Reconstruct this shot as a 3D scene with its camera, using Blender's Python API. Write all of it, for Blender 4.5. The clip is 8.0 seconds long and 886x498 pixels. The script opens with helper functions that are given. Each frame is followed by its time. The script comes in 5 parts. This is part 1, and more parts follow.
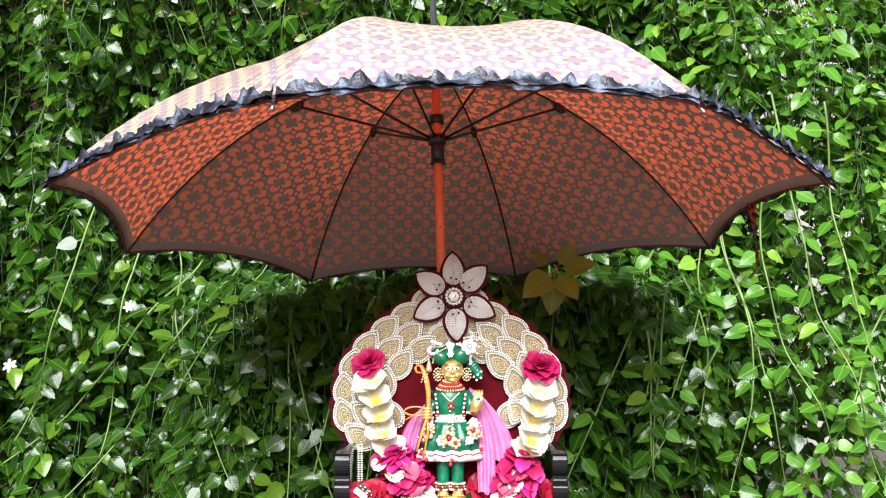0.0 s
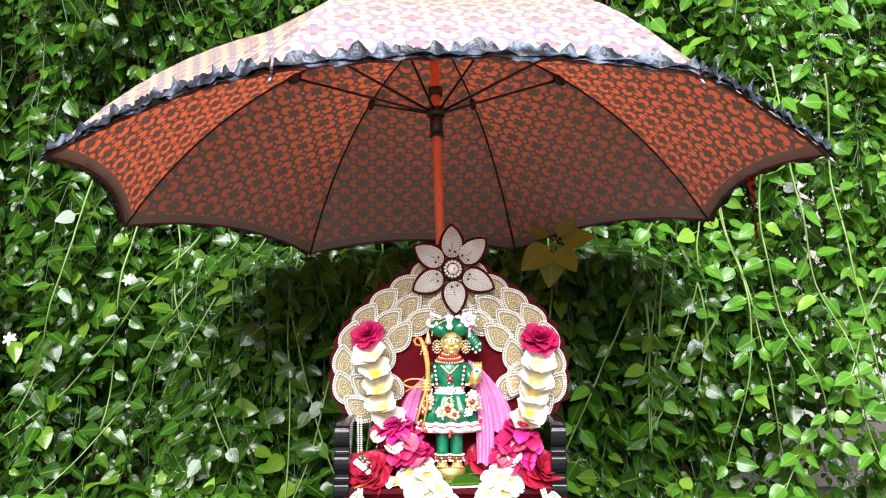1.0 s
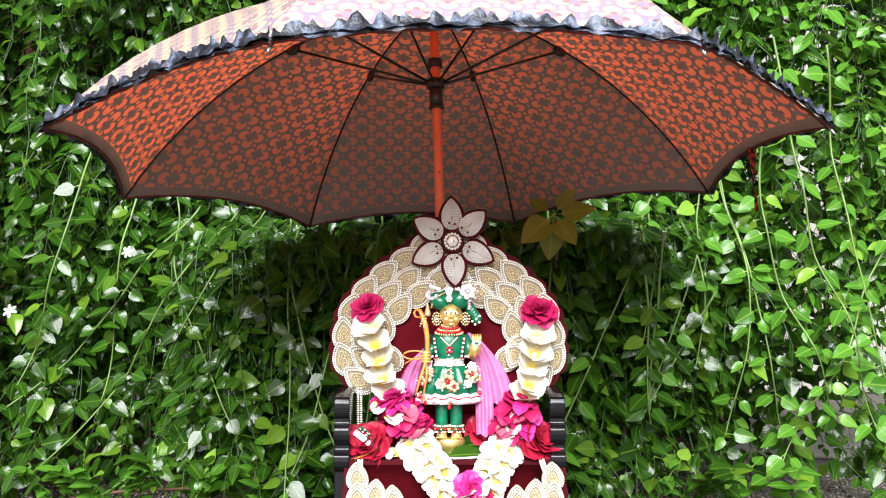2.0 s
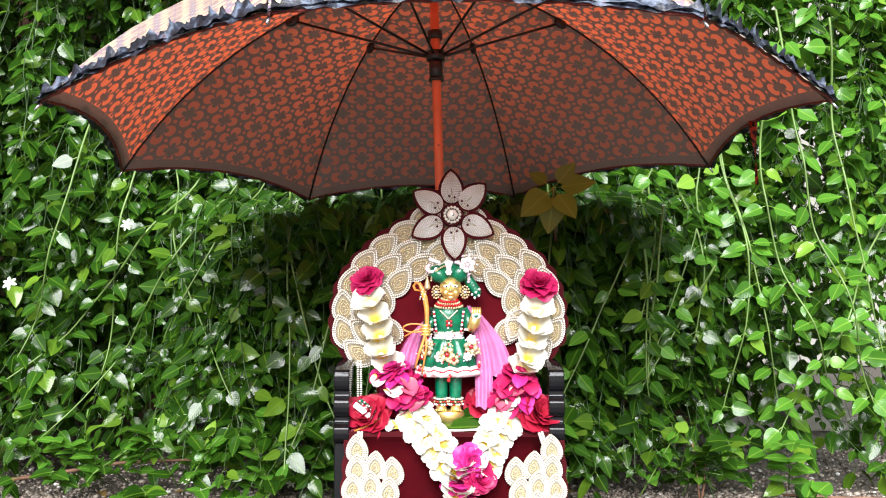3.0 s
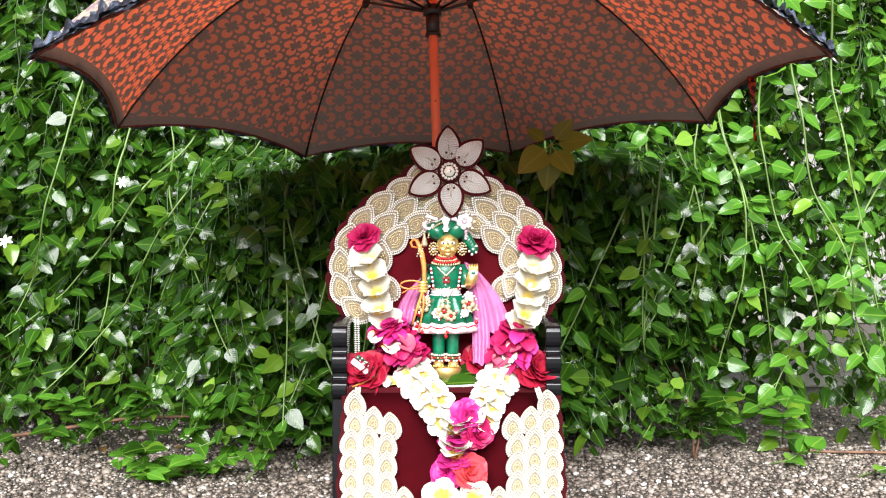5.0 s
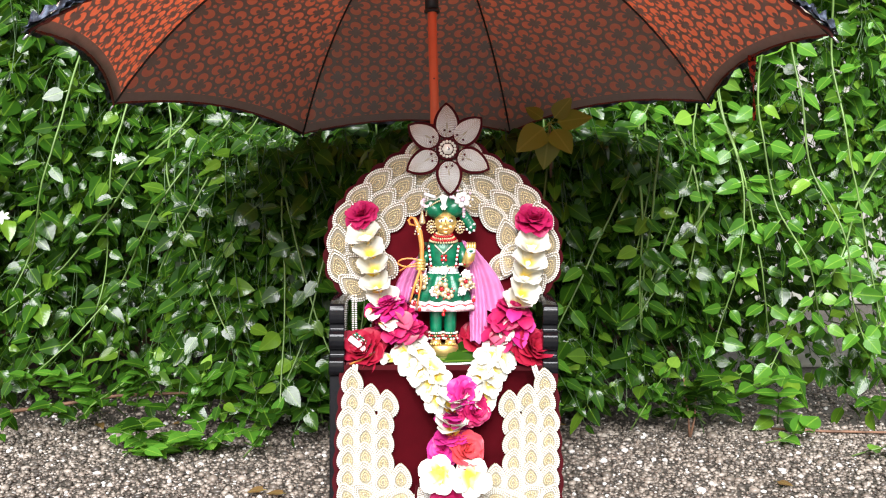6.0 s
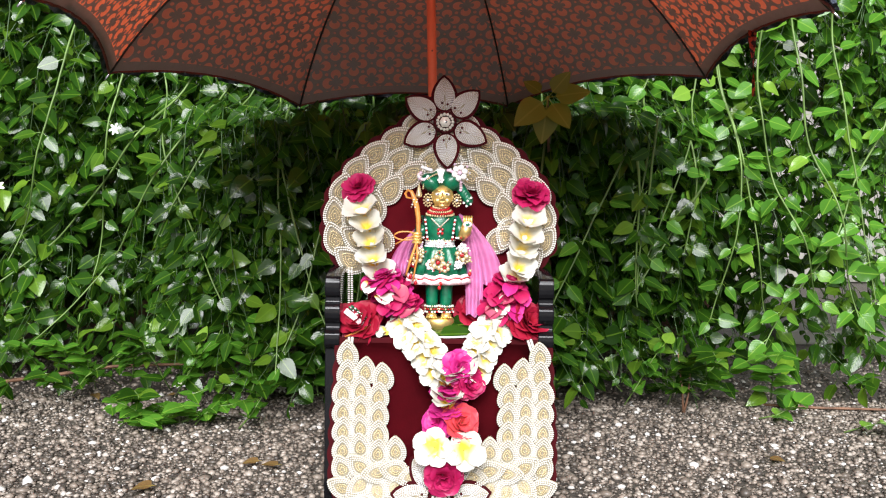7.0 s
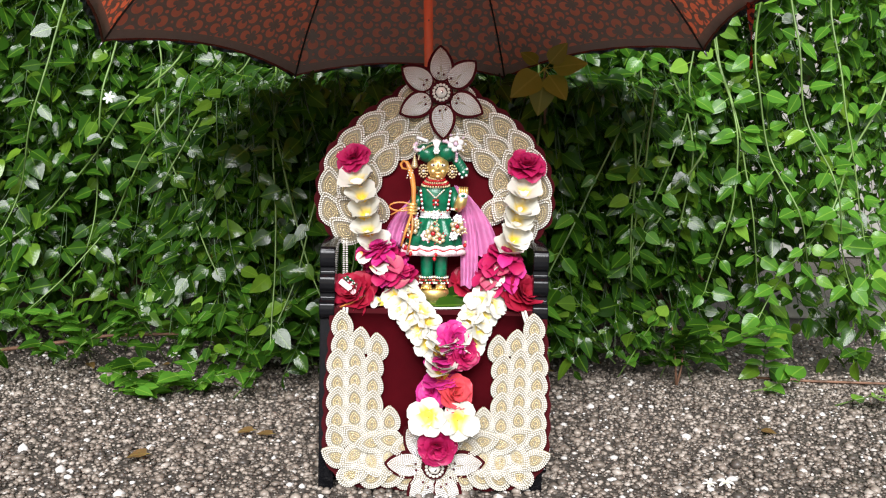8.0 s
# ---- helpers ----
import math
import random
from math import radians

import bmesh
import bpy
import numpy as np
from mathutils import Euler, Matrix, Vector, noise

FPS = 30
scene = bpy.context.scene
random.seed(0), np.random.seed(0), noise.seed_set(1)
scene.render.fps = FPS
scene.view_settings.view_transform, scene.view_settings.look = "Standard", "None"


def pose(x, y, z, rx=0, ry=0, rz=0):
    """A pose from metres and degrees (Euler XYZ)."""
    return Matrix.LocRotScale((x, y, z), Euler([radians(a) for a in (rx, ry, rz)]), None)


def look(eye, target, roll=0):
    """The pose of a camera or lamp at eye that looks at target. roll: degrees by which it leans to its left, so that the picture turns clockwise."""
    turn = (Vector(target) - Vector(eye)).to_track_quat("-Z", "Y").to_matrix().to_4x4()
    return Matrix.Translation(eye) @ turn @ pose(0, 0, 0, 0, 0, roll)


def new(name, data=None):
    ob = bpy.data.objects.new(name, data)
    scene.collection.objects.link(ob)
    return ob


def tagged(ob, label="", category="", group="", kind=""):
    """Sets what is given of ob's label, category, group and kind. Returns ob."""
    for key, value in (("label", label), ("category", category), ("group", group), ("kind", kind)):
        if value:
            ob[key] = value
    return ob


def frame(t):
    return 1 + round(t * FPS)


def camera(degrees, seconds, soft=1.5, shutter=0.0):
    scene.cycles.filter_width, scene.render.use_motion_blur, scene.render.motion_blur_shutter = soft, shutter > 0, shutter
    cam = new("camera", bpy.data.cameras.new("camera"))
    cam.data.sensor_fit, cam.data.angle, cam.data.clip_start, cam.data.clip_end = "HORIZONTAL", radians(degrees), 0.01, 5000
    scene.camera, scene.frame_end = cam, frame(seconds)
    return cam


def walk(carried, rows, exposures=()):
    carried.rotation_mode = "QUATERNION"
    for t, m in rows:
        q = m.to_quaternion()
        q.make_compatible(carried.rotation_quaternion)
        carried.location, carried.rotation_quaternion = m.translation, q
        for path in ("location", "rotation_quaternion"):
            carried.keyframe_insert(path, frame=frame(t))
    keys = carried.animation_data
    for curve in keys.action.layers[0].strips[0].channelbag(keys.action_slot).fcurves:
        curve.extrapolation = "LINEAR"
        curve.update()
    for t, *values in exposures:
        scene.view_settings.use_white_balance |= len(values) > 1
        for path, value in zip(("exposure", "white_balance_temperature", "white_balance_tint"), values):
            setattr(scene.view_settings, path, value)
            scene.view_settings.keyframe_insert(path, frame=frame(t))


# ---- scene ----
cam = camera(50.83, 8.0, soft=1.15)
# seconds, eye x y z, turn about x, y, z
ROWS = [
    (0.0, 0.0, 0.0, 0.47, 97.0, 0.0, 0.0),
    (0.5, -0.0002, 0.0006, 0.4695, 96.201, 0.075, -0.044),
    (1.0, -0.0003, 0.001, 0.4687, 95.378, 0.087, -0.072),
    (1.5, -0.0003, 0.0012, 0.4679, 94.563, 0.098, -0.084),
    (3.0, -0.0014, 0.0029, 0.4678, 92.077, -0.049, -0.166),
    (3.5, -0.0021, 0.0033, 0.4673, 91.372, 0.02, -0.251),
    (4.0, -0.0024, 0.0036, 0.4667, 90.72, 0.05, -0.326),
    (4.5, -0.002, 0.0042, 0.4661, 90.119, 0.081, -0.347),
    (6.0, -0.0021, 0.0059, 0.4635, 88.255, -0.266, -0.504),
    (6.5, -0.0021, 0.0072, 0.4627, 87.51, -0.502, -0.602),
    (7.0, -0.0023, 0.0081, 0.4615, 86.709, -0.817, -0.708),
    (7.5, -0.0022, 0.0089, 0.4603, 85.882, -1.049, -0.838),
    (8.0, -0.0019, 0.0089, 0.4592, 85.037, -1.224, -0.962),
]
EXPOSURE = 1.3
walk(cam, [(t, pose(*r)) for t, *r in ROWS], [(0.0, EXPOSURE + 0.15), (4.5, EXPOSURE + 0.15), (6.0, EXPOSURE), (8.0, EXPOSURE - 0.47)])

# ---- world and sun: a bright rainy-day sky, open behind the camera ----
world = bpy.data.worlds.new("sky")
scene.world = world
world.use_nodes = True
wn = world.node_tree.nodes
sky = wn.new("ShaderNodeTexSky")
sky.sky_type = "NISHITA"
sky.sun_disc = False
sky.sun_elevation = radians(33)
sky.sun_rotation = radians(186)
sky.air_density, sky.dust_density = 1.0, 2.0
# thin cloud takes most of the blue out of the sky
haze = wn.new("ShaderNodeHueSaturation")
haze.inputs["Saturation"].default_value = 0.45
world.node_tree.links.new(sky.outputs[0], haze.inputs["Color"])
world.node_tree.links.new(haze.outputs[0], wn["Background"].inputs[0])
wn["Background"].inputs[1].default_value = 0.042
sun = new("sun", bpy.data.lights.new("sun", "SUN"))
sun.data.energy, sun.data.angle, sun.data.color = 4.2, radians(34), (0.98, 0.975, 1.0)
sun.matrix_world = look((-0.25, -4.4, 3.25), (0.0, 0.6, 0.0))


# ---- material tools ----
class Mat:
    """A node material with short ways to add nodes."""

    def __init__(self, name):
        self.m = bpy.data.materials.new(name)
        self.m.use_nodes = True
        self.n = self.m.node_tree.nodes
        self.l = self.m.node_tree.links
        self.bsdf = self.n["Principled BSDF"]
        self.out = self.n["Material Output"]

    def put(self, socket, v):
        if isinstance(v, (int, float)):
            socket.default_value = v
        elif isinstance(v, tuple):
            socket.default_value = (*v, 1.0) if len(v) == 3 and len(socket.default_value) == 4 else v
        else:
            self.l.new(v, socket)

    def node(self, kind, **ins):
        nd = self.n.new(kind)
        for k, v in ins.items():
            self.put(nd.inputs[k.replace("_", " ")], v)
        return nd

    def math(self, op, a, b=0.0, c=0.0):
        nd = self.n.new("ShaderNodeMath")
        nd.operation = op
        for i, v in enumerate((a, b, c)):
            self.put(nd.inputs[i], v)
        return nd.outputs[0]

    def mix(self, fac, a, b):
        nd = self.n.new("ShaderNodeMix")
        nd.data_type = "RGBA"
        self.put(nd.inputs[0], fac)
        self.put(nd.inputs[6], a)
        self.put(nd.inputs[7], b)
        return nd.outputs[2]

    def noise(self, scale, detail=3.0, rough=0.55, vector=None):
        nd = self.n.new("ShaderNodeTexNoise")
        nd.inputs["Scale"].default_value = scale
        nd.inputs["Detail"].default_value = detail
        nd.inputs["Roughness"].default_value = rough
        if vector is None:
            vector = self.coord()
        self.l.new(vector, nd.inputs["Vector"])
        return nd.outputs[0]

    def coord(self, which="Object"):
        return self.n.new("ShaderNodeTexCoord").outputs[which]

    def ramp(self, fac, *stops):
        nd = self.n.new("ShaderNodeValToRGB")
        el = nd.color_ramp.elements
        while len(el) < len(stops):
            el.new(0.5)
        for e, (p, c) in zip(el, stops):
            e.position, e.color = p, (*c, 1.0)
        self.put(nd.inputs[0], fac)
        return nd.outputs[0]

    def bump(self, height, strength=0.3, distance=0.002):
        nd = self.n.new("ShaderNodeBump")
        nd.inputs["Strength"].default_value = strength
        nd.inputs["Distance"].default_value = distance
        self.l.new(height, nd.inputs["Height"])
        self.l.new(nd.outputs[0], self.bsdf.inputs["Normal"])
        return nd.outputs[0]

    def set(self, **ins):
        for k, v in ins.items():
            self.put(self.bsdf.inputs[k.replace("_", " ")], v)
        return self

    def random(self):
        """One random number for each object and each loose piece of a mesh."""
        a = self.n.new("ShaderNodeObjectInfo").outputs["Random"]
        b = self.n.new("ShaderNodeNewGeometry").outputs["Random Per Island"]
        return self.math("FRACT", self.math("ADD", a, b))

    def see_through(self, colour, share):
        """Lets a share of the light pass through a thin sheet."""
        tr = self.n.new("ShaderNodeBsdfTranslucent")
        self.put(tr.inputs[0], colour)
        mx = self.n.new("ShaderNodeMixShader")
        self.put(mx.inputs[0], share)
        self.l.new(self.bsdf.outputs[0], mx.inputs[1])
        self.l.new(tr.outputs[0], mx.inputs[2])
        self.l.new(mx.outputs[0], self.out.inputs[0])
        return self


def plain(name, colour, rough=0.5, metal=0.0, vary=0.15, scale=60.0, bump=0.15):
    k = Mat(name)
    dark = tuple(c * (1 - vary) for c in colour)
    lite = tuple(min(1.0, c * (1 + vary)) for c in colour)
    n1 = k.noise(scale, 4)
    k.set(Base_Color=k.ramp(n1, (0.3, dark), (0.7, lite)), Roughness=rough, Metallic=metal)
    if bump:
        k.bump(k.noise(scale * 4, 3), bump, 0.001)
    return k.m


def leaf_material(name, dark, mid, light, gloss=0.15):
    k = Mat(name)
    r = k.random()
    col = k.ramp(r, (0.0, dark), (0.55, mid), (0.85, mid), (1.0, light))
    blotch = k.noise(35.0, 3)
    col = k.mix(k.math("MULTIPLY", blotch, 0.45), col, dark)
    uv = k.n.new("ShaderNodeUVMap").outputs[0]
    sep = k.node("ShaderNodeSeparateXYZ", Vector=uv)
    rib = k.math("LESS_THAN", k.math("ABSOLUTE", k.math("SUBTRACT", sep.outputs[0], 0.5)), 0.022)
    col = k.mix(k.math("MULTIPLY", rib, 0.5), col, light)
    k.set(Base_Color=col, Roughness=gloss, Specular_IOR_Level=0.33)
    vein = k.math("SINE", k.math("ADD", k.math("MULTIPLY", sep.outputs[1], 42.0), k.math("MULTIPLY", k.math("ABSOLUTE", k.math("SUBTRACT", sep.outputs[0], 0.5)), -46.0)))
    k.bump(k.math("ADD", k.math("MULTIPLY", vein, 0.1), k.noise(70.0, 2)), 0.35, 0.0012)
    k.see_through(k.mix(0.5, col, light), 0.3)
    return k.m


def flower_print(k):
    """A repeating four-petalled print: masks of the petals, their eyes and the small dots between."""
    uv = k.n.new("ShaderNodeUVMap").outputs[0]
    s = k.node("ShaderNodeSeparateXYZ", Vector=uv)
    P = 0.052 * math.sqrt(2.0)
    # the lattice stands on its corner
    su, sv = k.math("ADD", s.outputs[0], s.outputs[1]), k.math("SUBTRACT", s.outputs[0], s.outputs[1])
    fu = k.math("SUBTRACT", k.math("FRACT", k.math("DIVIDE", su, P)), 0.5)
    fv = k.math("SUBTRACT", k.math("FRACT", k.math("DIVIDE", sv, P)), 0.5)
    a, b = k.math("ABSOLUTE", fu), k.math("ABSOLUTE", fv)

    def disc(cx, cy, r, sx=1.0):
        dx = k.math("MULTIPLY", k.math("SUBTRACT", a, cx), sx)
        dy = k.math("SUBTRACT", b, cy)
        d = k.math("SQRT", k.math("ADD", k.math("MULTIPLY", dx, dx), k.math("MULTIPLY", dy, dy)))
        return k.math("LESS_THAN", d, r)

    petal = disc(0.232, 0.232, 0.2)
    eye = disc(0.14, 0.14, 0.088)
    rim = disc(0.232, 0.232, 0.222)
    dots = k.math("MAXIMUM", disc(0.5, 0.0, 0.07), disc(0.0, 0.5, 0.07))
    dots = k.math("MAXIMUM", dots, disc(0.5, 0.5, 0.05))
    ring = k.math("MULTIPLY", petal, k.math("SUBTRACT", 1.0, eye))
    return k.math("MAXIMUM", ring, dots), rim, petal, eye


def fabric_inside():
    k = Mat("umbrella_lining")
    shape, rim, petal, eye = flower_print(k)
    cloth = k.noise(90.0, 3)
    red = k.ramp(cloth, (0.3, (0.62, 0.44, 0.38)), (0.7, (0.7, 0.5, 0.43)))
    brown = k.ramp(cloth, (0.3, (0.52, 0.45, 0.41)), (0.7, (0.6, 0.52, 0.475)))
    # plain band along the rim
    uv = k.node("ShaderNodeSeparateXYZ", Vector=k.n.new("ShaderNodeUVMap").outputs[0])
    shape = k.math("MULTIPLY", shape, k.math("LESS_THAN", uv.outputs[1], 5.642))
    k.set(Base_Color=k.mix(shape, brown, red), Roughness=0.6, Sheen_Weight=0.25)
    # weave, and soft creases that run towards the rim
    crease = k.noise(9.0, 3, 0.5, k.coord("UV"))
    k.bump(k.math("ADD", k.math("MULTIPLY", k.noise(900.0, 2), 0.06), crease), 0.5, 0.012)
    # the print is dyed through and shows by the light that passes
    k.see_through(k.mix(shape, (0.14, 0.065, 0.05), (1.0, 0.165, 0.055)), 0.58)
    return k.m


def fabric_outside():
    k = Mat("umbrella_cover")
    shape, rim, petal, eye = flower_print(k)
    cloth = k.noise(90.0, 3)
    ground = k.ramp(cloth, (0.3, (0.34, 0.31, 0.52)), (0.7, (0.42, 0.39, 0.6)))
    col = k.mix(rim, ground, (0.8, 0.38, 0.2))
    col = k.mix(k.math("MAXIMUM", petal, shape), col, (1.0, 0.93, 0.63))
    col = k.mix(k.math("MULTIPLY", eye, petal), col, (0.36, 0.23, 0.34))
    k.set(Base_Color=col, Roughness=0.34, Specular_IOR_Level=0.75, Coat_Weight=0.35, Coat_Roughness=0.25)
    k.bump(k.noise(900.0, 2), 0.2, 0.0005)
    k.see_through(k.mix(shape, (0.9, 0.8, 0.75), (1.0, 0.95, 0.88)), 0.56)
    return k.m


M_LINING, M_COVER = fabric_inside(), fabric_outside()


def frill_material():
    k = Mat("frill_cloth")
    n = k.noise(48.0, 3)
    # the blue-grey stop puts satin highlights into the dark cloth's colour
    col = k.ramp(n, (0.4, (0.006, 0.006, 0.01)), (0.52, (0.022, 0.027, 0.042)), (0.64, (0.13, 0.16, 0.22)), (0.74, (0.09, 0.02, 0.015)))
    k.set(Base_Color=col, Roughness=0.45)
    k.bump(k.noise(240.0, 3), 0.6, 0.003)
    return k.m


M_FRILL = frill_material()
M_HEM = plain("hem_cloth", (0.16, 0.025, 0.018), 0.7, 0, 0.5, 160.0)
M_POLE = plain("orange_lacquer", (0.72, 0.16, 0.07), 0.35, 0, 0.08, 30.0, 0.05)
M_BLACK = plain("black_plastic", (0.016, 0.012, 0.012), 0.4, 0, 0.3)
M_CHROME = plain("bright_steel", (0.7, 0.7, 0.72), 0.25, 1.0, 0.1)
M_LEAF = leaf_material("vine_leaf", (0.011, 0.038, 0.004), (0.03, 0.094, 0.008), (0.15, 0.28, 0.024), 0.2)
M_STEM = plain("green_stem", (0.12, 0.2, 0.05), 0.5, 0, 0.4, 20.0)
M_DARKSTEM = plain("dark_green_stem", (0.035, 0.08, 0.018), 0.5, 0, 0.4, 20.0)
M_TWIG = plain("brown_twig", (0.16, 0.08, 0.045), 0.7, 0, 0.4, 40.0)


# ---- mesh tools ----
def part(name, bm, material, parent=None, label="", smooth=True):
    """Links a bmesh as one mesh object, under a thing or a part."""
    me = bpy.data.meshes.new(name)
    bm.normal_update()
    bm.to_mesh(me)
    bm.free()
    for mat in material if isinstance(material, (list, tuple)) else (material,):
        me.materials.append(mat)
    if smooth:
        me.shade_smooth()
    ob = new(name, me)
    ob.parent = parent
    if label:
        ob["label"] = label
    return ob


def arrays(name, verts, faces, material, parent=None, label="", uv=None, smooth=True):
    """Links a mesh from arrays of places and of quads."""
    me = bpy.data.meshes.new(name)
    verts, faces = np.asarray(verts, np.float32), np.asarray(faces, np.int32)
    me.vertices.add(len(verts))
    me.vertices.foreach_set("co", verts.ravel())
    k = faces.shape[1]
    me.loops.add(faces.size)
    me.loops.foreach_set("vertex_index", faces.ravel())
    me.polygons.add(len(faces))
    me.polygons.foreach_set("loop_start", np.arange(len(faces), dtype=np.int32) * k)
    me.update(calc_edges=True)
    if uv is not None:
        me.uv_layers.new(name="UVMap").data.foreach_set("uv", np.asarray(uv, np.float32)[faces.ravel()].ravel())
    me.materials.append(material)
    if smooth:
        me.shade_smooth()
    ob = new(name, me)
    ob.parent = parent
    if label:
        ob["label"] = label
    return ob


def thing(name, label, category, group="", at=None):
    ob = new(name)
    ob.empty_display_size = 0.05
    if at is not None:
        ob.matrix_world = at
    return tagged(ob, label, category, group)


def tube(bm, pts, radii, sides=8, cap=True):
    """Adds a round bar along points to bm."""
    pts = [Vector(p) for p in pts]
    if isinstance(radii, (int, float)):
        radii = [radii] * len(pts)
    rings = []
    ref = Vector((0.13, 0.21, 0.97))
    for i, p in enumerate(pts):
        d = (pts[min(i + 1, len(pts) - 1)] - pts[max(i - 1, 0)]).normalized()
        if abs(d.dot(ref)) > 0.95:
            ref = Vector((0.9, 0.3, 0.1))
        x = d.cross(ref).normalized()
        y = d.cross(x)
        rings.append([bm.verts.new(p + radii[i] * (math.cos(a) * x + math.sin(a) * y)) for a in [2 * math.pi * j / sides for j in range(sides)]])
    for r0, r1 in zip(rings, rings[1:]):
        for j in range(sides):
            bm.faces.new((r0[j], r0[(j + 1) % sides], r1[(j + 1) % sides], r1[j]))
    if cap:
        bm.faces.new(rings[0][::-1])
        bm.faces.new(rings[-1])
    return bm


def box(bm, lo, hi, bevel=0.0):
    m = Matrix.Translation([(a + b) / 2 for a, b in zip(lo, hi)]) @ Matrix.Diagonal([b - a for a, b in zip(lo, hi)] + [1.0])
    got = bmesh.ops.create_cube(bm, size=1.0, matrix=m)
    if bevel:
        edges = list({e for v in got["verts"] for e in v.link_edges})
        bmesh.ops.bevel(bm, geom=edges, offset=bevel, segments=2, affect="EDGES", profile=0.5)
    return bm


def ball(bm, place, r, scale=(1, 1, 1), sub=1, turn=None):
    m = Matrix.Translation(place) @ (turn.to_4x4() if turn is not None else Matrix()) @ Matrix.Diagonal((*scale, 1.0))
    bmesh.ops.create_icosphere(bm, subdivisions=sub, radius=r, matrix=m)
    return bm


# ---- ground ----
def gravel_material():
    k = Mat("wet_gravel_bed")
    v = k.n.new("ShaderNodeTexVoronoi")
    v.inputs["Scale"].default_value = 130.0
    k.l.new(k.coord(), v.inputs["Vector"])
    col = k.ramp(v.outputs["Color"], (0.0, (0.03, 0.026, 0.022)), (0.6, (0.1, 0.085, 0.07)), (0.95, (0.2, 0.18, 0.16)), (1.0, (0.5, 0.48, 0.44)))
    col = k.mix(k.noise(3.0, 4), col, (0.05, 0.042, 0.036))
    k.set(Base_Color=col, Roughness=0.55)
    k.bump(v.outputs["Distance"], 0.8, 0.004)
    return k.m


def pebble_material():
    k = Mat("wet_pebbles")
    r = k.random()
    col = k.ramp(r, (0.0, (0.04, 0.034, 0.029)), (0.3, (0.115, 0.094, 0.075)), (0.62, (0.24, 0.196, 0.158)), (0.86, (0.36, 0.308, 0.256)), (0.94, (0.45, 0.4, 0.35)), (0.965, (0.66, 0.64, 0.6)), (1.0, (0.85, 0.83, 0.8)))
    k.set(Base_Color=k.mix(k.math("MULTIPLY", k.noise(220.0, 2), 0.5), col, (0.08, 0.066, 0.055)), Roughness=0.45)
    return k.m


M_GRAVEL, M_PEBBLE = gravel_material(), pebble_material()


def build_ground():
    bm = bmesh.new()
    xs = [-400, -60, -8, -2.5, 2.5, 8, 60, 400]
    grid = [[bm.verts.new((x, y, 0.0)) for x in xs] for y in [-400, -60, -8, 0.3, 3.2, 8, 60, 400]]
    for r0, r1 in zip(grid, grid[1:]):
        for i in range(len(xs) - 1):
            bm.faces.new((r0[i], r0[i + 1], r1[i + 1], r1[i]))
    g = tagged(part("ground", bm, M_GRAVEL, smooth=False), "wet grey-brown gravel ground with scattered white pebbles", "ground", kind="structure")
    rng = np.random.default_rng(5)
    t = bmesh.new()
    bmesh.ops.create_icosphere(t, subdivisions=1, radius=1.0)
    bv = np.array([v.co for v in t.verts])
    bf = np.array([[v.index for v in f.verts] for f in t.faces])
    t.free()
    n = 62000
    near = rng.random(n) < 0.8
    x = rng.uniform(-1.25, 1.35, n)
    y = np.where(near, rng.uniform(1.12, 2.1, n), rng.uniform(2.0, 2.8, n))
    size = rng.lognormal(math.log(0.0032), 0.4, n).clip(0.0017, 0.011)
    s = np.stack([size * rng.uniform(0.8, 1.35, n), size * rng.uniform(0.75, 1.2, n), size * rng.uniform(0.5, 0.8, n)], 1)
    ang = rng.uniform(0, 2 * math.pi, n)
    wob = rng.uniform(0.78, 1.18, (n, len(bv), 1))
    p = bv[None] * s[:, None] * wob
    c, sn = np.cos(ang)[:, None], np.sin(ang)[:, None]
    q = np.stack([p[..., 0] * c - p[..., 1] * sn, p[..., 0] * sn + p[..., 1] * c, p[..., 2]], 2)
    q += np.stack([x, y, s[:, 2] * 0.45 + rng.uniform(-0.001, 0.002, n)], 1)[:, None]
    f = (bf[None] + (np.arange(n) * len(bv))[:, None, None]).reshape(-1, 3)
    tagged(arrays("gravel", q.reshape(-1, 3), f, M_PEBBLE), "loose wet grey and white pebbles on the ground", "gravel", kind="stuff")


build_ground()

# ---- umbrella ----
UMB = pose(-0.005, 1.473, 0.696, -4.6, -1.8, 0)
RIM, CROWN, FIRST = 0.58, 0.28, 253.6
BALL = (RIM ** 2 + CROWN ** 2) / (2 * CROWN)


def crown(r):
    return math.sqrt(BALL ** 2 - r * r) - (BALL - CROWN)


def rib_at(k, r, lift=0.0):
    a = radians(FIRST + 45 * k)
    return Vector((r * math.cos(a), r * math.sin(a), crown(r) + lift))


def gore_at(k, s, q, lift=0.0):
    """A place on panel k: s across from rib to rib, q from the crown to the rim."""
    bow = 4 * s * (1 - s)
    r = RIM * q * (1 - 0.035 * bow * q ** 3)
    p = rib_at(k, r).lerp(rib_at(k + 1, r), s)
    p.z += lift - 0.012 * bow * math.sin(math.pi * q)
    return p


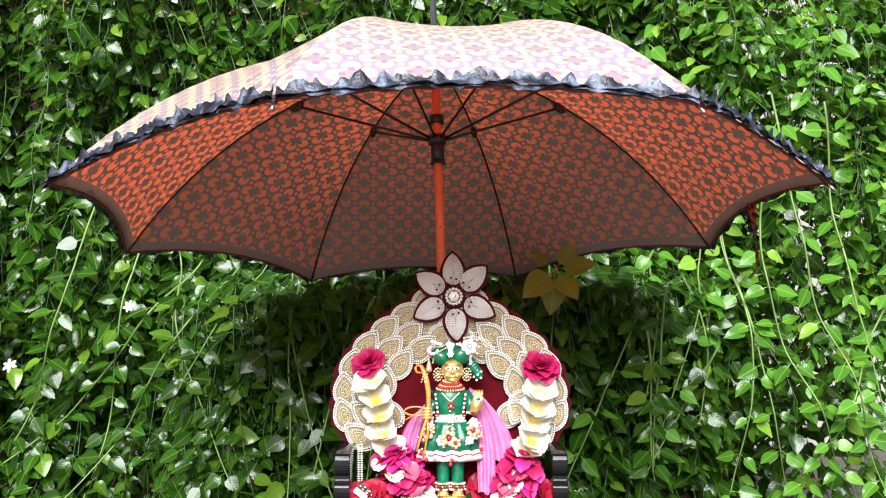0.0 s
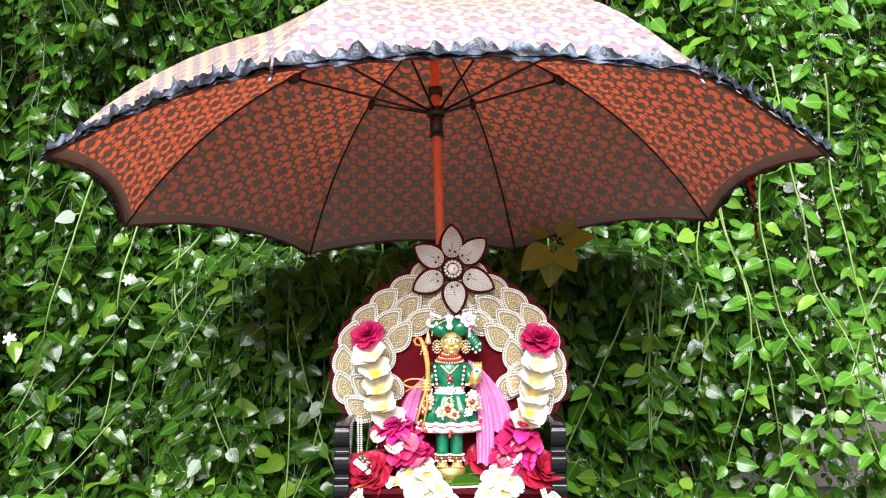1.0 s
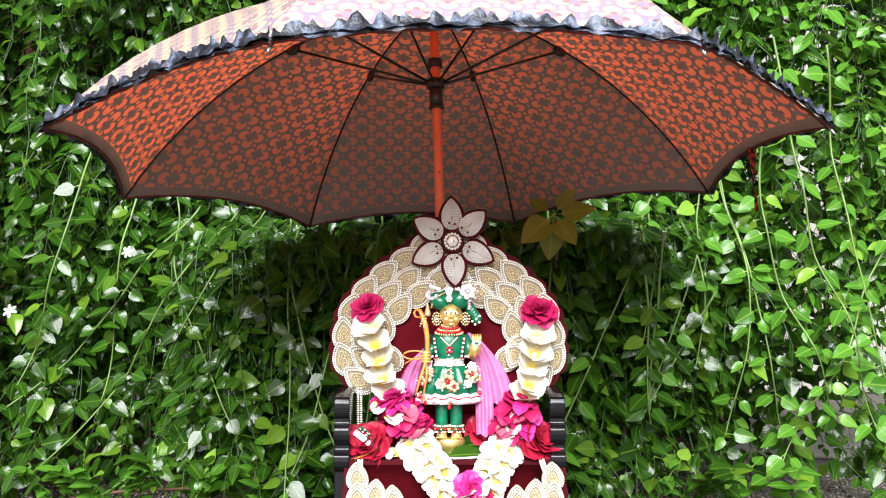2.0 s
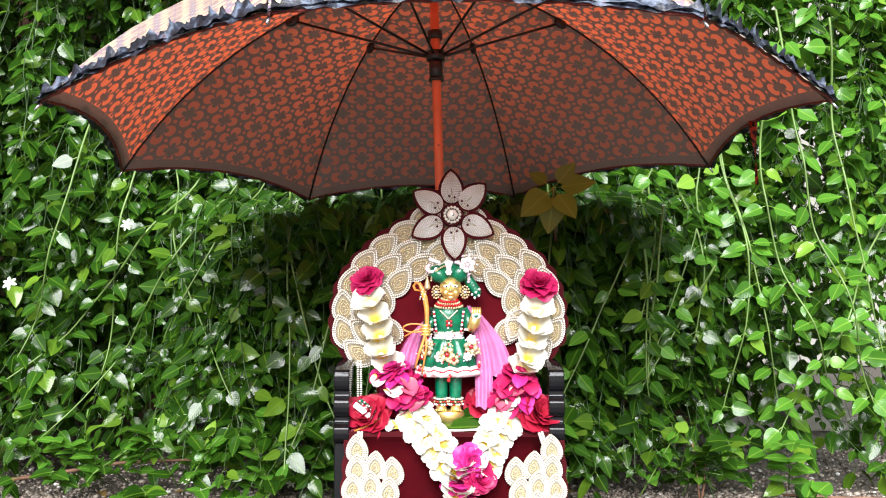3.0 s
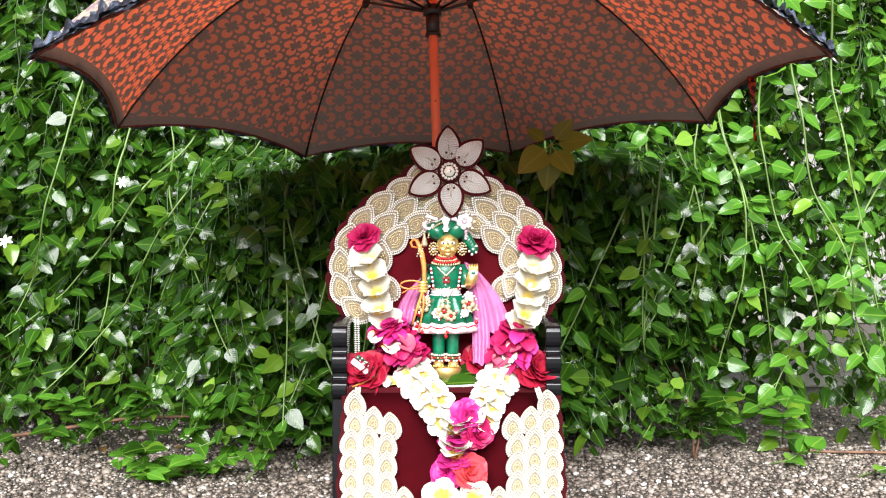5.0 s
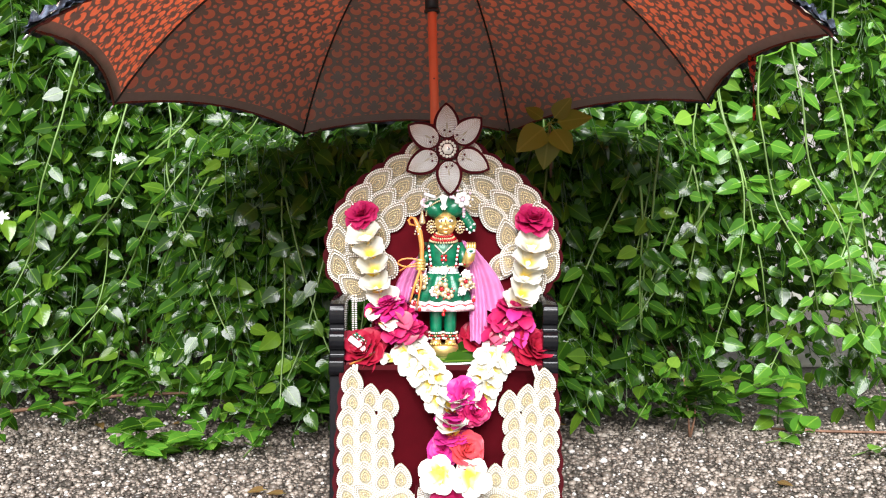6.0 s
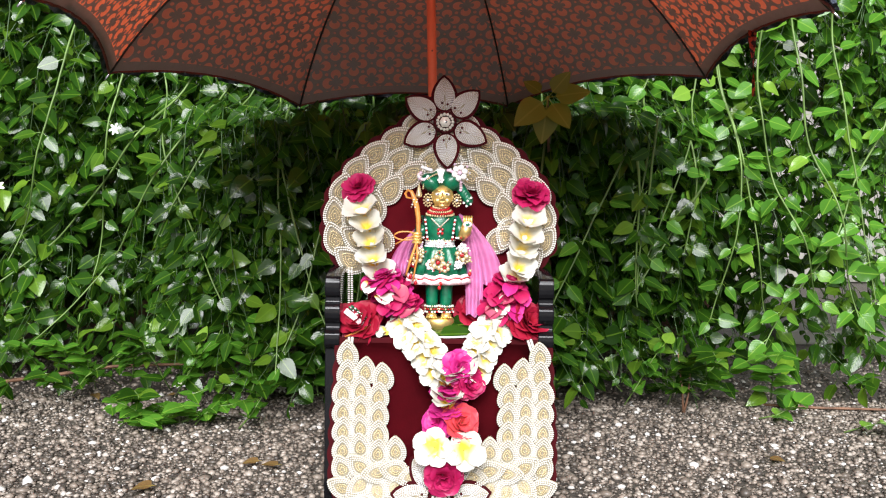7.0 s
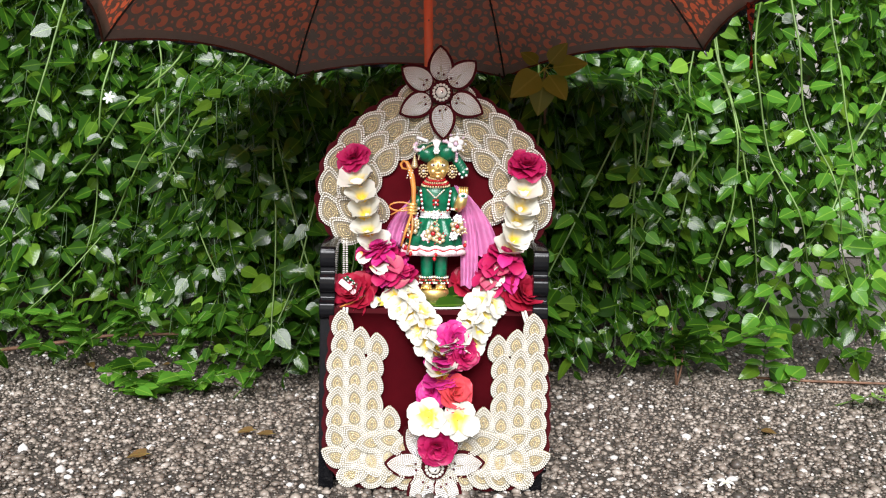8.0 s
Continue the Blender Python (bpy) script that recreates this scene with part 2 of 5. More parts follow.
def build_umbrella():
    u = thing("umbrella", "open orange-lined umbrella with flower print and dark frill behind the throne", "umbrella", at=UMB)
    across, along = 14, 16
    for k in range(8):
        canopy = None
        for name, mat, lift in (("canopy_panel", M_COVER, 0.0), ("lining", M_LINING, -0.0022)):
            v, uv, f = [], [], []
            for j in range(along + 1):
                q = max(0.012, j / along)
                for i in range(across + 1):
                    s = i / across
                    v.append(gore_at(k, s, q, lift))
                    uv.append(((s - 0.5) * 0.444 * q + 5.0, q * 0.66 + 5.0))
            w = across + 1
            for j in range(along):
                for i in range(across):
                    a = j * w + i
                    f.append((a, a + w, a + w + 1, a + 1) if lift == 0 else (a, a + 1, a + w + 1, a + w))
            if canopy is None:
                canopy = arrays(name, v, f, mat, u, "", uv)
            else:
                arrays(name, v, f, mat, canopy, "orange and brown flower-print lining", uv)
        # hem roll
        bm = bmesh.new()
        tube(bm, [gore_at(k, i / 28, 1.0, -0.001) + Vector((0, 0, 0.0012 * math.sin(i * 2.4))) for i in range(29)], 0.0024, 5)
        part("hem", bm, M_HEM, canopy, "dark red stitched hem")
        # frill: two gathered layers lying on the cover along the rim
        rnd = random.Random(40 + k)
        bm = bmesh.new()
        for layer in range(2):
            n = 84
            ph, ph2 = rnd.uniform(0, 6), rnd.uniform(0, 6)
            rows = []
            for i in range(n + 1):
                s = i / n
                wave = math.sin(ph + s * 78 + 2.4 * math.sin(s * 17 + ph2)) + 0.6 * math.sin(ph2 + s * 133)
                tall = (0.016 + 0.006 * math.sin(s * 29 + ph) + 0.002 * rnd.random()) * (0.85 if layer else 1.1)
                base = gore_at(k, min(1, max(0, s + 0.004 * math.sin(s * 90 + ph))), 1.0)
                up = gore_at(k, s, 0.94) - gore_at(k, s, 1.0)
                up.normalize()
                out = Vector((base.x, base.y, 0.0)).normalized() * 0.6 + Vector((0, 0, 0.8))
                col = []
                for j in range(5):
                    h = j / 4
                    amp = 0.0068 * (h - 0.22) * (1 if layer else -0.8)
                    p = base + up * (tall * (h - 0.55)) + out * (0.003 + 0.003 * layer + abs(amp) * 0.8 + amp * wave + 0.0016 * math.sin(h * 9 + s * 40))
                    col.append(bm.verts.new(p + up * 0.0012 * wave * h + out * 0.0016 * math.sin(s * 210 + h * 5 + ph) * h))
                rows.append(col)
            for c0, c1 in zip(rows, rows[1:]):
                for j in range(4):
                    bm.faces.new((c0[j], c1[j], c1[j + 1], c0[j + 1]))
        part("frill", bm, M_FRILL, canopy, "gathered dark blue-grey frill")
        # rib, stretcher, joint cover and tip
        bm = bmesh.new()
        tube(bm, [rib_at(k, RIM * i / 16, -0.005) for i in range(17)], 0.0019, 6)
        rib = part("rib", bm, M_BLACK, u, "thin black steel rib")
        bm = bmesh.new()
        joint = rib_at(k, 0.25, -0.009)
        a = radians(FIRST + 45 * k)
        foot = Vector((0.011 * math.cos(a), 0.011 * math.sin(a), 0.136))
        tube(bm, [foot, joint], 0.0022, 6)
        part("stretcher", bm, M_BLACK, u, "thin black steel stretcher")
        bm = bmesh.new()
        d = (rib_at(k, 0.27) - rib_at(k, 0.23)).normalized()
        turn = d.to_track_quat("X", "Z").to_matrix()
        ball(bm, joint + Vector((0, 0, 0.0)), 0.012, (1.15, 0.5, 0.85), 2, turn)
        part("joint_cover", bm, M_BLACK, rib, "black cloth joint cover")
        bm = bmesh.new()
        tip, d = rib_at(k, RIM, -0.004), (rib_at(k, RIM) - rib_at(k, RIM * 0.95)).normalized()
        tube(bm, [tip - d * 0.004, tip + d * 0.006, tip + d * 0.013], [0.002, 0.0022, 0.0012], 6)
        part("rib_tip", bm, M_CHROME, rib, "small steel tip")
    bm = bmesh.new()
    tube(bm, [(0, 0, -0.693), (0, 0, -0.3), (0, 0, 0.1), (0, 0, CROWN + 0.004)], 0.0072, 16)
    pole = part("pole", bm, M_POLE, u, "orange-red lacquered pole")
    bm = bmesh.new()
    for z0, z1, r in ((0.094, 0.098, 0.0122), (0.098, 0.138, 0.0108), (0.128, 0.142, 0.0145), (0.163, 0.176, 0.0118)):
        tube(bm, [(0, 0, z0), (0, 0, (z0 + z1) / 2), (0, 0, z1)], [r, r * 1.02, r], 18)
    part("runner", bm, M_BLACK, u, "black plastic runner")
    bm = bmesh.new()
    tube(bm, [(0, 0, CROWN), (0, 0, CROWN + 0.012), (0, 0, CROWN + 0.014), (0, 0, CROWN + 0.11)], [0.016, 0.012, 0.006, 0.0055], 14)
    part("ferrule", bm, M_CHROME, u, "bright steel ferrule")
    for z in (-0.012, -0.122):
        bm = bmesh.new()
        ball(bm, (0.0005, -0.0072, z), 0.0016, (1, 0.5, 1), 1)
        part("pin_hole", bm, M_BLACK, pole)
    # closing strap hanging from the rim
    bm = bmesh.new()
    inv = UMB.inverted().to_3x3()
    top = gore_at(2, 0.47, 1.0)
    rows = []
    for i in range(15):
        h = i / 14
        p = top + inv @ Vector((0.001 * math.sin(h * 5) + 0.007 * h * h, 0.002 * math.sin(h * 7), -0.105 * h))
        wd = inv @ Vector((0.0068 * math.cos(h * 2.5) * (1 - 0.45 * h) + 0.0008, 0.004 * math.sin(h * 2.5), 0))
        rows.append((bm.verts.new(p - wd), bm.verts.new(p + wd)))
    for (a, b), (c, d) in zip(rows, rows[1:]):
        bm.faces.new((a, b, d, c))
    bmesh.ops.solidify(bm, geom=bm.faces[:], thickness=0.001)
    part("strap", bm, M_STRAP, u, "red and black printed closing strap")


def strap_material():
    k = Mat("strap_cloth")
    n = k.noise(110.0, 2)
    k.set(Base_Color=k.ramp(n, (0.46, (0.06, 0.015, 0.012)), (0.52, (0.75, 0.1, 0.04))), Roughness=0.6)
    return k.m


M_STRAP = strap_material()
build_umbrella()


# ---- foliage ----
def leaf_shape(rows=7):
    """One leaf of length 1 along +y with a stalk behind it, face up (+z): places, quads and uv."""
    v, uv, f = [], [], []
    for t in [-0.3, -0.02] + [j / rows for j in range(rows + 1)]:
        u = max(0.0, t)
        w = 0.335 * (math.sin(math.pi * u ** 0.66) ** 0.72 if 0.0 < u < 1.0 else 0.0) * (1.0 - 0.22 * u ** 3)
        if t <= 0.0:
            w = 0.014
        w = max(w, 0.008)
        droop = -0.13 * t * t + (0.02 if t < 0 else 0.0)
        for c in (-1, -0.55, 0, 0.55, 1):
            v.append((c * w, t, droop + 0.16 * w * abs(c) ** 1.5 - 0.05 * w * c ** 4 + 0.012 * math.sin(9.0 * t + 2.0 * c) * abs(c)))
            uv.append((0.5 + c * w, u))
    for j in range(rows + 2):
        for i in range(4):
            a = j * 5 + i
            f.append((a, a + 1, a + 6, a + 5))
    return np.array(v), np.array(f), np.array(uv)


LEAF_V, LEAF_F, LEAF_UV = leaf_shape()


def leaf_frames(base, way, face, size, rng):
    """Places of many leaves: base points, ways they point, ways they face, lengths."""
    n = len(base)
    y = way / np.linalg.norm(way, axis=1, keepdims=True)
    z = face - (face * y).sum(1, keepdims=True) * y
    z /= np.linalg.norm(z, axis=1, keepdims=True) + 1e-9
    x = np.cross(y, z)
    sx, sz = rng.uniform(0.8, 1.18, n), rng.uniform(0.3, 2.2, n)
    L = LEAF_V[None] * size[:, None, None] * np.stack([sx, np.ones(n), sz], 1)[:, None]
    return base[:, None] + L[..., :1] * x[:, None] + L[..., 1:2] * y[:, None] + L[..., 2:] * z[:, None]


def leaf_cloud(name, frames, material, parent, label=""):
    n, m = frames.shape[:2]
    f = (LEAF_F[None] + (np.arange(n) * m)[:, None, None]).reshape(-1, 4)
    ob = arrays(name, frames.reshape(-1, 3), f, material, parent, label, np.tile(LEAF_UV, (n, 1)))
    return ob


def front_of(x, z):
    """How near the hedge's face comes at x, z."""
    y = 2.12 - 0.03 * math.exp(-((x - 0.07) / 0.4) ** 2)
    y -= 0.1 * math.exp(-((x - 0.9) / 0.2) ** 2)
    y -= 0.06 * max(0.0, -x - 0.3)
    # the umbrella's rim leans against the leaves
    under_rim = math.exp(-(x / 0.6) ** 6)
    rough = 0.2 * noise.noise((x * 2.7, z * 2.3, 1.7)) + 0.09 * noise.noise((x * 8.0, z * 6.0, 4.0))
    y += rough * (1 - 0.6 * under_rim)
    y += under_rim * (-0.2 + 0.22 * min(1.0, max(0.0, (z - 0.635) / 0.05)))
    if x < 0.6:
        y -= 0.22 * max(0.0, 1 - z / 0.22) * (1 if x < -0.25 or x > 0.25 else 0.4) * (1 - 0.5 * under_rim)
    return y


def grow(seed, count, x0, x1, deep, top=(1.5, 2.1), low=(0.02, 0.5)):
    """Hanging vine shoots: returns their lines and their leaves' base, way, face and size."""
    rng = np.random.default_rng(seed)
    lines, base, way, face, size = [], [], [], [], []
    for _ in range(count):
        x = rng.uniform(x0, x1)
        z, zend = rng.uniform(*top), rng.uniform(*low)
        back = rng.uniform(0, 1) ** 1.15 * deep
        lean, sway, ph = rng.normal(0, 0.22), rng.uniform(0.01, 0.05), rng.uniform(0, 6.28)
        pts = []
        gap = rng.uniform(0.034, 0.06)
        big = rng.uniform(0.03, 0.048)
        while z > zend:
            px = x + sway * math.sin(z * 5 + ph)
            y = front_of(px, z) + back + 0.025 * math.sin(z * 9 + ph)
            p = np.array((px, y, z))
            pts.append(p)
            x += lean * gap * 0.6
            lean += rng.normal(0, 0.1)
            turn = rng.uniform(0, math.pi)
            for sgn in (0, math.pi):
                if rng.random() < 0.1:
                    continue
                a = turn + sgn + rng.normal(0, 0.35)
                out = np.array((math.cos(a), -abs(math.sin(a)) * 0.6 - 0.1, rng.normal(-0.3, 0.4)))
                length = big * rng.uniform(0.55, 1.3)
                w = out + np.array((0, 0, -0.4))
                base.append(p + w / np.linalg.norm(w) * 0.3 * length)
                way.append(w)
                face.append(np.array((rng.normal(0, 0.65), rng.normal(-0.6, 0.55), rng.normal(0.7, 0.5))))
                size.append(length)
            z -= gap * rng.uniform(0.75, 1.25)
        if len(pts) > 3:
            lines.append(pts)
    return lines, np.array(base), np.array(way), np.array(face), np.array(size), rng


def stems_mesh(lines, radius, material, parent, name="stems", label=""):
    V, F = [], []
    for pts in lines:
        pts = np.array(pts)
        k = len(V)
        d = np.gradient(pts, axis=0)
        d /= np.linalg.norm(d, axis=1, keepdims=True) + 1e-9
        s = np.cross(d, (0.0, 1.0, 0.1))
        s /= np.linalg.norm(s, axis=1, keepdims=True) + 1e-9
        t = np.cross(d, s)
        for i, p in enumerate(pts):
            r = radius * (1.15 - 0.6 * i / len(pts))
            for j in range(4):
                a = j * math.pi / 2
                V.append(p + r * (math.cos(a) * s[i] + math.sin(a) * t[i]))
        for i in range(len(pts) - 1):
            for j in range(4):
                a, b = k + i * 4 + j, k + i * 4 + (j + 1) % 4
                F.append((a, b, b + 4, a + 4))
    return arrays(name, V, F, material, parent, label)


def long_shoots(v, seed, count, x0, x1, z1, z0, material, near=0.05):
    """Long pale runners hanging before the hedge, each with sparse pairs of leaves."""
    rng = np.random.default_rng(seed)
    for _ in range(count):
        x, z = rng.uniform(x0, x1), rng.uniform(z1 - 0.3, z1)
        end, lean, curve = rng.uniform(z0, z0 + 0.25), rng.normal(-0.12, 0.3), rng.normal(0, 0.5)
        pts, base, way, face, size = [], [], [], [], []
        step = 0.0
        y = None
        while z > end:
            goal = front_of(x, z) - near
            y = goal if y is None else y + 0.25 * (goal - y)
            p = np.array((x, y, z))
            pts.append(p)
            step += 0.02
            if step > 0.075:
                step = rng.uniform(-0.01, 0.02)
                for sg in (-1, 1):
                    w = np.array((sg * rng.uniform(0.5, 1.0), -0.25, rng.normal(-0.45, 0.3)))
                    length = rng.uniform(0.034, 0.05)
                    base.append(p + w / np.linalg.norm(w) * 0.3 * length)
                    way.append(w)
                    face.append(np.array((rng.normal(0, 0.4), -0.8, rng.normal(0.5, 0.3))))
                    size.append(length)
            x += lean * 0.02
            lean += curve * 0.02 + rng.normal(0, 0.03)
            z -= 0.02
        if len(pts) < 6 or not base:
            continue
        shoot = stems_mesh([pts], 0.0026, M_STEM, v, "shoot", "long pale green hanging shoot")
        fr = leaf_frames(np.array(base), np.array(way), np.array(face), np.array(size), rng)
        for one in fr:
            o = one.mean(0)
            arrays("leaf", one - o, LEAF_F, material, shoot, "", LEAF_UV).location = o


def build_vine(label, seed, count, x0, x1, deep, singles, material, low=0.02, larger=1.0, top=(1.5, 2.1)):
    v = thing("climbing_vine", label, "vine", "hedge of climbing vines")
    lines, base, way, face, size, rng = grow(seed, count, x0, x1, deep, top=top, low=(low, low + 0.28))
    frames = leaf_frames(base, way, face, size * larger, rng)
    ob = stems_mesh(lines, 0.0013, M_DARKSTEM, v, "stem", "thin green stems")
    ob["kind"] = "stuff"
    order = np.argsort(base[:, 1] + np.where((base[:, 2] > 1.25) | (np.abs(base[:, 0]) > 1.0), 9, 0))
    near, rest = order[:singles], order[singles:]
    for i in near:
        o = frames[i].mean(0)
        arrays("leaf", frames[i] - o, LEAF_F, material, v, "", LEAF_UV).location = o
    ob = leaf_cloud("foliage", frames[rest], material, v)
    ob["kind"] = "stuff"
    return v


VINE = build_vine("dense glossy green climbing vine, wet with rain", 11, 600, -1.75, 0.0, 0.75, 250, M_LEAF)
long_shoots(VINE, 51, 11, -1.05, -0.12, 1.1, 0.1, M_LEAF)
VINE = build_vine("dense glossy green climbing vine with hanging shoots", 12, 330, 0.0, 0.64, 0.75, 250, M_LEAF)
long_shoots(VINE, 52, 6, 0.2, 0.6, 0.75, 0.12, M_LEAF)
build_vine("dense dark green vine in the shade of the umbrella", 14, 150, -0.56, 0.6, 0.14, 100, M_LEAF, 0.08, 1.0, (0.6, 0.69))
build_vine("glossy green climbing vine ending above the gravel", 13, 110, 0.6, 1.5, 0.6, 60, M_LEAF, 0.36)


# ---- throne ----
def velvet_material(name, colour):
    k = Mat(name)
    n = k.noise(14.0, 4)
    col = k.ramp(n, (0.3, tuple(c * 0.75 for c in colour)), (0.7, tuple(c * 1.2 for c in colour)))
    k.set(Base_Color=col, Roughness=0.9, Specular_IOR_Level=0.08, Sheen_Weight=0.05, Sheen_Roughness=0.4)
    k.put(k.bsdf.inputs["Sheen Tint"], (0.8, 0.2, 0.2))
    k.bump(k.noise(700.0, 2), 0.25, 0.0006)
    return k.m


M_VELVET = velvet_material("maroon_velvet", (0.078, 0.0025, 0.006))
M_BORDER = velvet_material("dark_velvet_edge", (0.045, 0.004, 0.006))
M_LACQUER = plain("black_lacquer", (0.004, 0.004, 0.005), 0.12, 0, 0.3, 20.0, 0.04)
M_LACQUER.node_tree.nodes["Principled BSDF"].inputs["Specular IOR Level"].default_value = 0.2
M_PEARL = plain("pearl_beads", (0.58, 0.555, 0.485), 0.2, 0, 0.12, 300.0, 0)
M_PEARL_GREY = plain("silver_pearl_beads", (0.74, 0.71, 0.64), 0.2, 0.1, 0.15, 300.0, 0)
M_CREAM = plain("cream_embroidery", (0.34, 0.305, 0.22), 0.6, 0, 0.2, 400.0)
M_TAUPE = plain("taupe_embroidery", (0.27, 0.23, 0.155), 0.6, 0, 0.3, 400.0)
M_GOLD = plain("gold_beads", (0.66, 0.54, 0.32), 0.3, 0.6, 0.25, 300.0, 0)
M_SILVER = plain("silver_sequins", (0.9, 0.9, 0.92), 0.22, 0.3, 0.25, 500.0, 0)
M_RUBY = plain("ruby_beads", (0.07, 0.004, 0.008), 0.12, 0, 0.3, 200.0, 0)

THRONE = pose(0.0105, 1.35, 0.0)


def drop(u, long, wide):
    """Half width and length of a drop that is round at 0 and pointed at 1."""
    return 0.5 * wide * math.sqrt(u) * (1 - u) ** 0.8 / 0.4206 if 0 < u < 1 else 0.0, (u - 0.42) * long


def lens(u, long, wide):
    """Half width and length of a leaf shape, blunt at 0 and pointed at 1."""
    return 0.5 * wide * math.sin(math.pi * u ** 0.8) ** 0.75 if 0 < u < 1 else 0.0, (u - 0.45) * long


def drop_ring(long, wide, step, lift=0.0, form=drop):
    """Points round a drop, about step apart."""
    side = []
    for i in range(200):
        w, y = form(i / 199, long, wide)
        side.append((w, y))
    loop = side + [(-w, y) for w, y in reversed(side)]
    pts, acc = [], 0.0
    for (x0, y0), (x1, y1) in zip(loop, loop[1:]):
        acc += math.hypot(x1 - x0, y1 - y0)
        if acc >= step:
            acc = 0.0
            pts.append((x1, y1, lift))
    return pts


def bead(V, F, mats, place, r, mat, coarse=False):
    k = len(V)
    if coarse:
        shape = ((1, 0, 0), (0, 1, 0), (-1, 0, 0), (0, -1, 0), (0, 0, 1))
        faces = ((0, 1, 4), (1, 2, 4), (2, 3, 4), (3, 0, 4))
    else:
        shape = [(math.cos(a) * c, math.sin(a) * c, s) for c, s in ((1.0, 0.0), (0.72, 0.7)) for a in [j * math.pi / 3 for j in range(6)]] + [(0, 0, 1)]
        faces = [(j, (j + 1) % 6, 6 + (j + 1) % 6) for j in range(6)] + [(j, 6 + (j + 1) % 6, 6 + j) for j in range(6)] + [(6 + j, 6 + (j + 1) % 6, 12) for j in range(6)]
    for s in shape:
        V.append((place[0] + s[0] * r, place[1] + s[1] * r, place[2] + s[2] * r))
    for f in faces:
        F.append(tuple(k + i for i in f))
        mats.append(mat)


def mesh_of(name, V, F, mats, materials, smooth=True):
    me = bpy.data.meshes.new(name)
    me.from_pydata(V, [], F)
    for m in materials:
        me.materials.append(m)
    me.polygons.foreach_set("material_index", mats)
    if smooth:
        me.shade_smooth()
    me.update()
    return me


def dome(V, F, mats, long, wide, high, mat, rows=8, form=drop):
    """A padded drop-shaped base, closed at the sides."""
    k = len(V)
    for j in range(rows + 1):
        w, y = form(0.01 + 0.98 * j / rows, long, wide)
        for s in (-1.02, -1.0, -0.5, 0, 0.5, 1.0, 1.02):
            z = -0.0015 if abs(s) > 1.01 else high * (1 - 0.75 * s * s) * (0.5 + 0.5 * min(1, 2 * (1 - abs(2 * j / rows - 1))))
            V.append((w * s, y, z))
    for j in range(rows):
        for i in range(6):
            a = k + j * 7 + i
            F.append((a, a + 1, a + 8, a + 7))
            mats.append(mat)


def scale_petal(name, long, wide, outer, cloth, form, heart):
    """A beaded petal: two raised rows of pearls round a heart of gold beads."""
    V, F, mats = [], [], []
    dome(V, F, mats, long, wide, 0.0012, 1, 8, form)
    rows = [(0.95, 0.0015, 0, 0.0024), (0.79, 0.0015, 0, 0.0034)]
    if heart < 0.5:
        rows.append((0.62, 0.0014, 0, 0.003))
    sc = heart
    while sc > 0.08:
        rows.append((sc, 0.00125, 2, 0.0022))
        sc -= 0.17
    for sc, r, mat, z in rows:
        for x, y, _ in drop_ring(long * sc, wide * sc, r * 2.05, 0.0, form):
            bead(V, F, mats, (x, y, z), r, mat)
    return mesh_of(name, V, F, mats, [outer, cloth, M_GOLD])


def crest_petal():
    V, F, mats = [], [], []
    long, wide = 0.048, 0.031
    dome(V, F, mats, long * 1.2, wide * 1.34, 0.0015, 0)
    dome(V, F, mats, long, wide, 0.0034, 1)
    rnd = random.Random(3)
    for x, y, _ in drop_ring(long * 1.0, wide * 1.0, 0.0019):
        bead(V, F, mats, (x, y, 0.0016), 0.001, 3)
    for i in range(8):
        sc = 0.9 - i * 0.11
        for x, y, _ in drop_ring(long * sc, wide * sc, 0.0027):
            bead(V, F, mats, (x + rnd.uniform(-2e-4, 2e-4), y, 0.003 + 0.0022 * (1 - sc) + rnd.uniform(0, 5e-4)), 0.00125, 2, coarse=True)
    return mesh_of("crest_petal", V, F, mats, [M_BORDER, M_TAUPE, M_SILVER, M_PEARL_GREY], smooth=False)


def under(name, mesh, parent, m, label=""):
    """Puts a mesh under a parent at the world pose m."""
    ob = new(name, mesh)
    ob.parent = parent
    up = parent.matrix_world if parent.parent is None else parent.parent.matrix_world @ parent.matrix_basis
    ob.matrix_basis = up.inverted() @ m
    if label:
        ob["label"] = label
    return ob


def upright(x, y, z, turn, tip=0.0, proud=0.0):
    """A pose for a flat piece facing the camera: its +y turned anticlockwise from the x axis by turn degrees."""
    return pose(x, y - proud, z, 90, 0, 0) @ pose(0, 0, 0, 0, 0, turn - 90) @ pose(0, 0, 0, tip, 0, 0)


ARCH = [(-0.146, 0.352), (-0.1705, 0.385), (-0.1735, 0.425), (-0.165, 0.466), (-0.146, 0.498), (-0.119, 0.526), (-0.088, 0.549), (-0.055, 0.572), (-0.025, 0.598), (0.0, 0.605)]


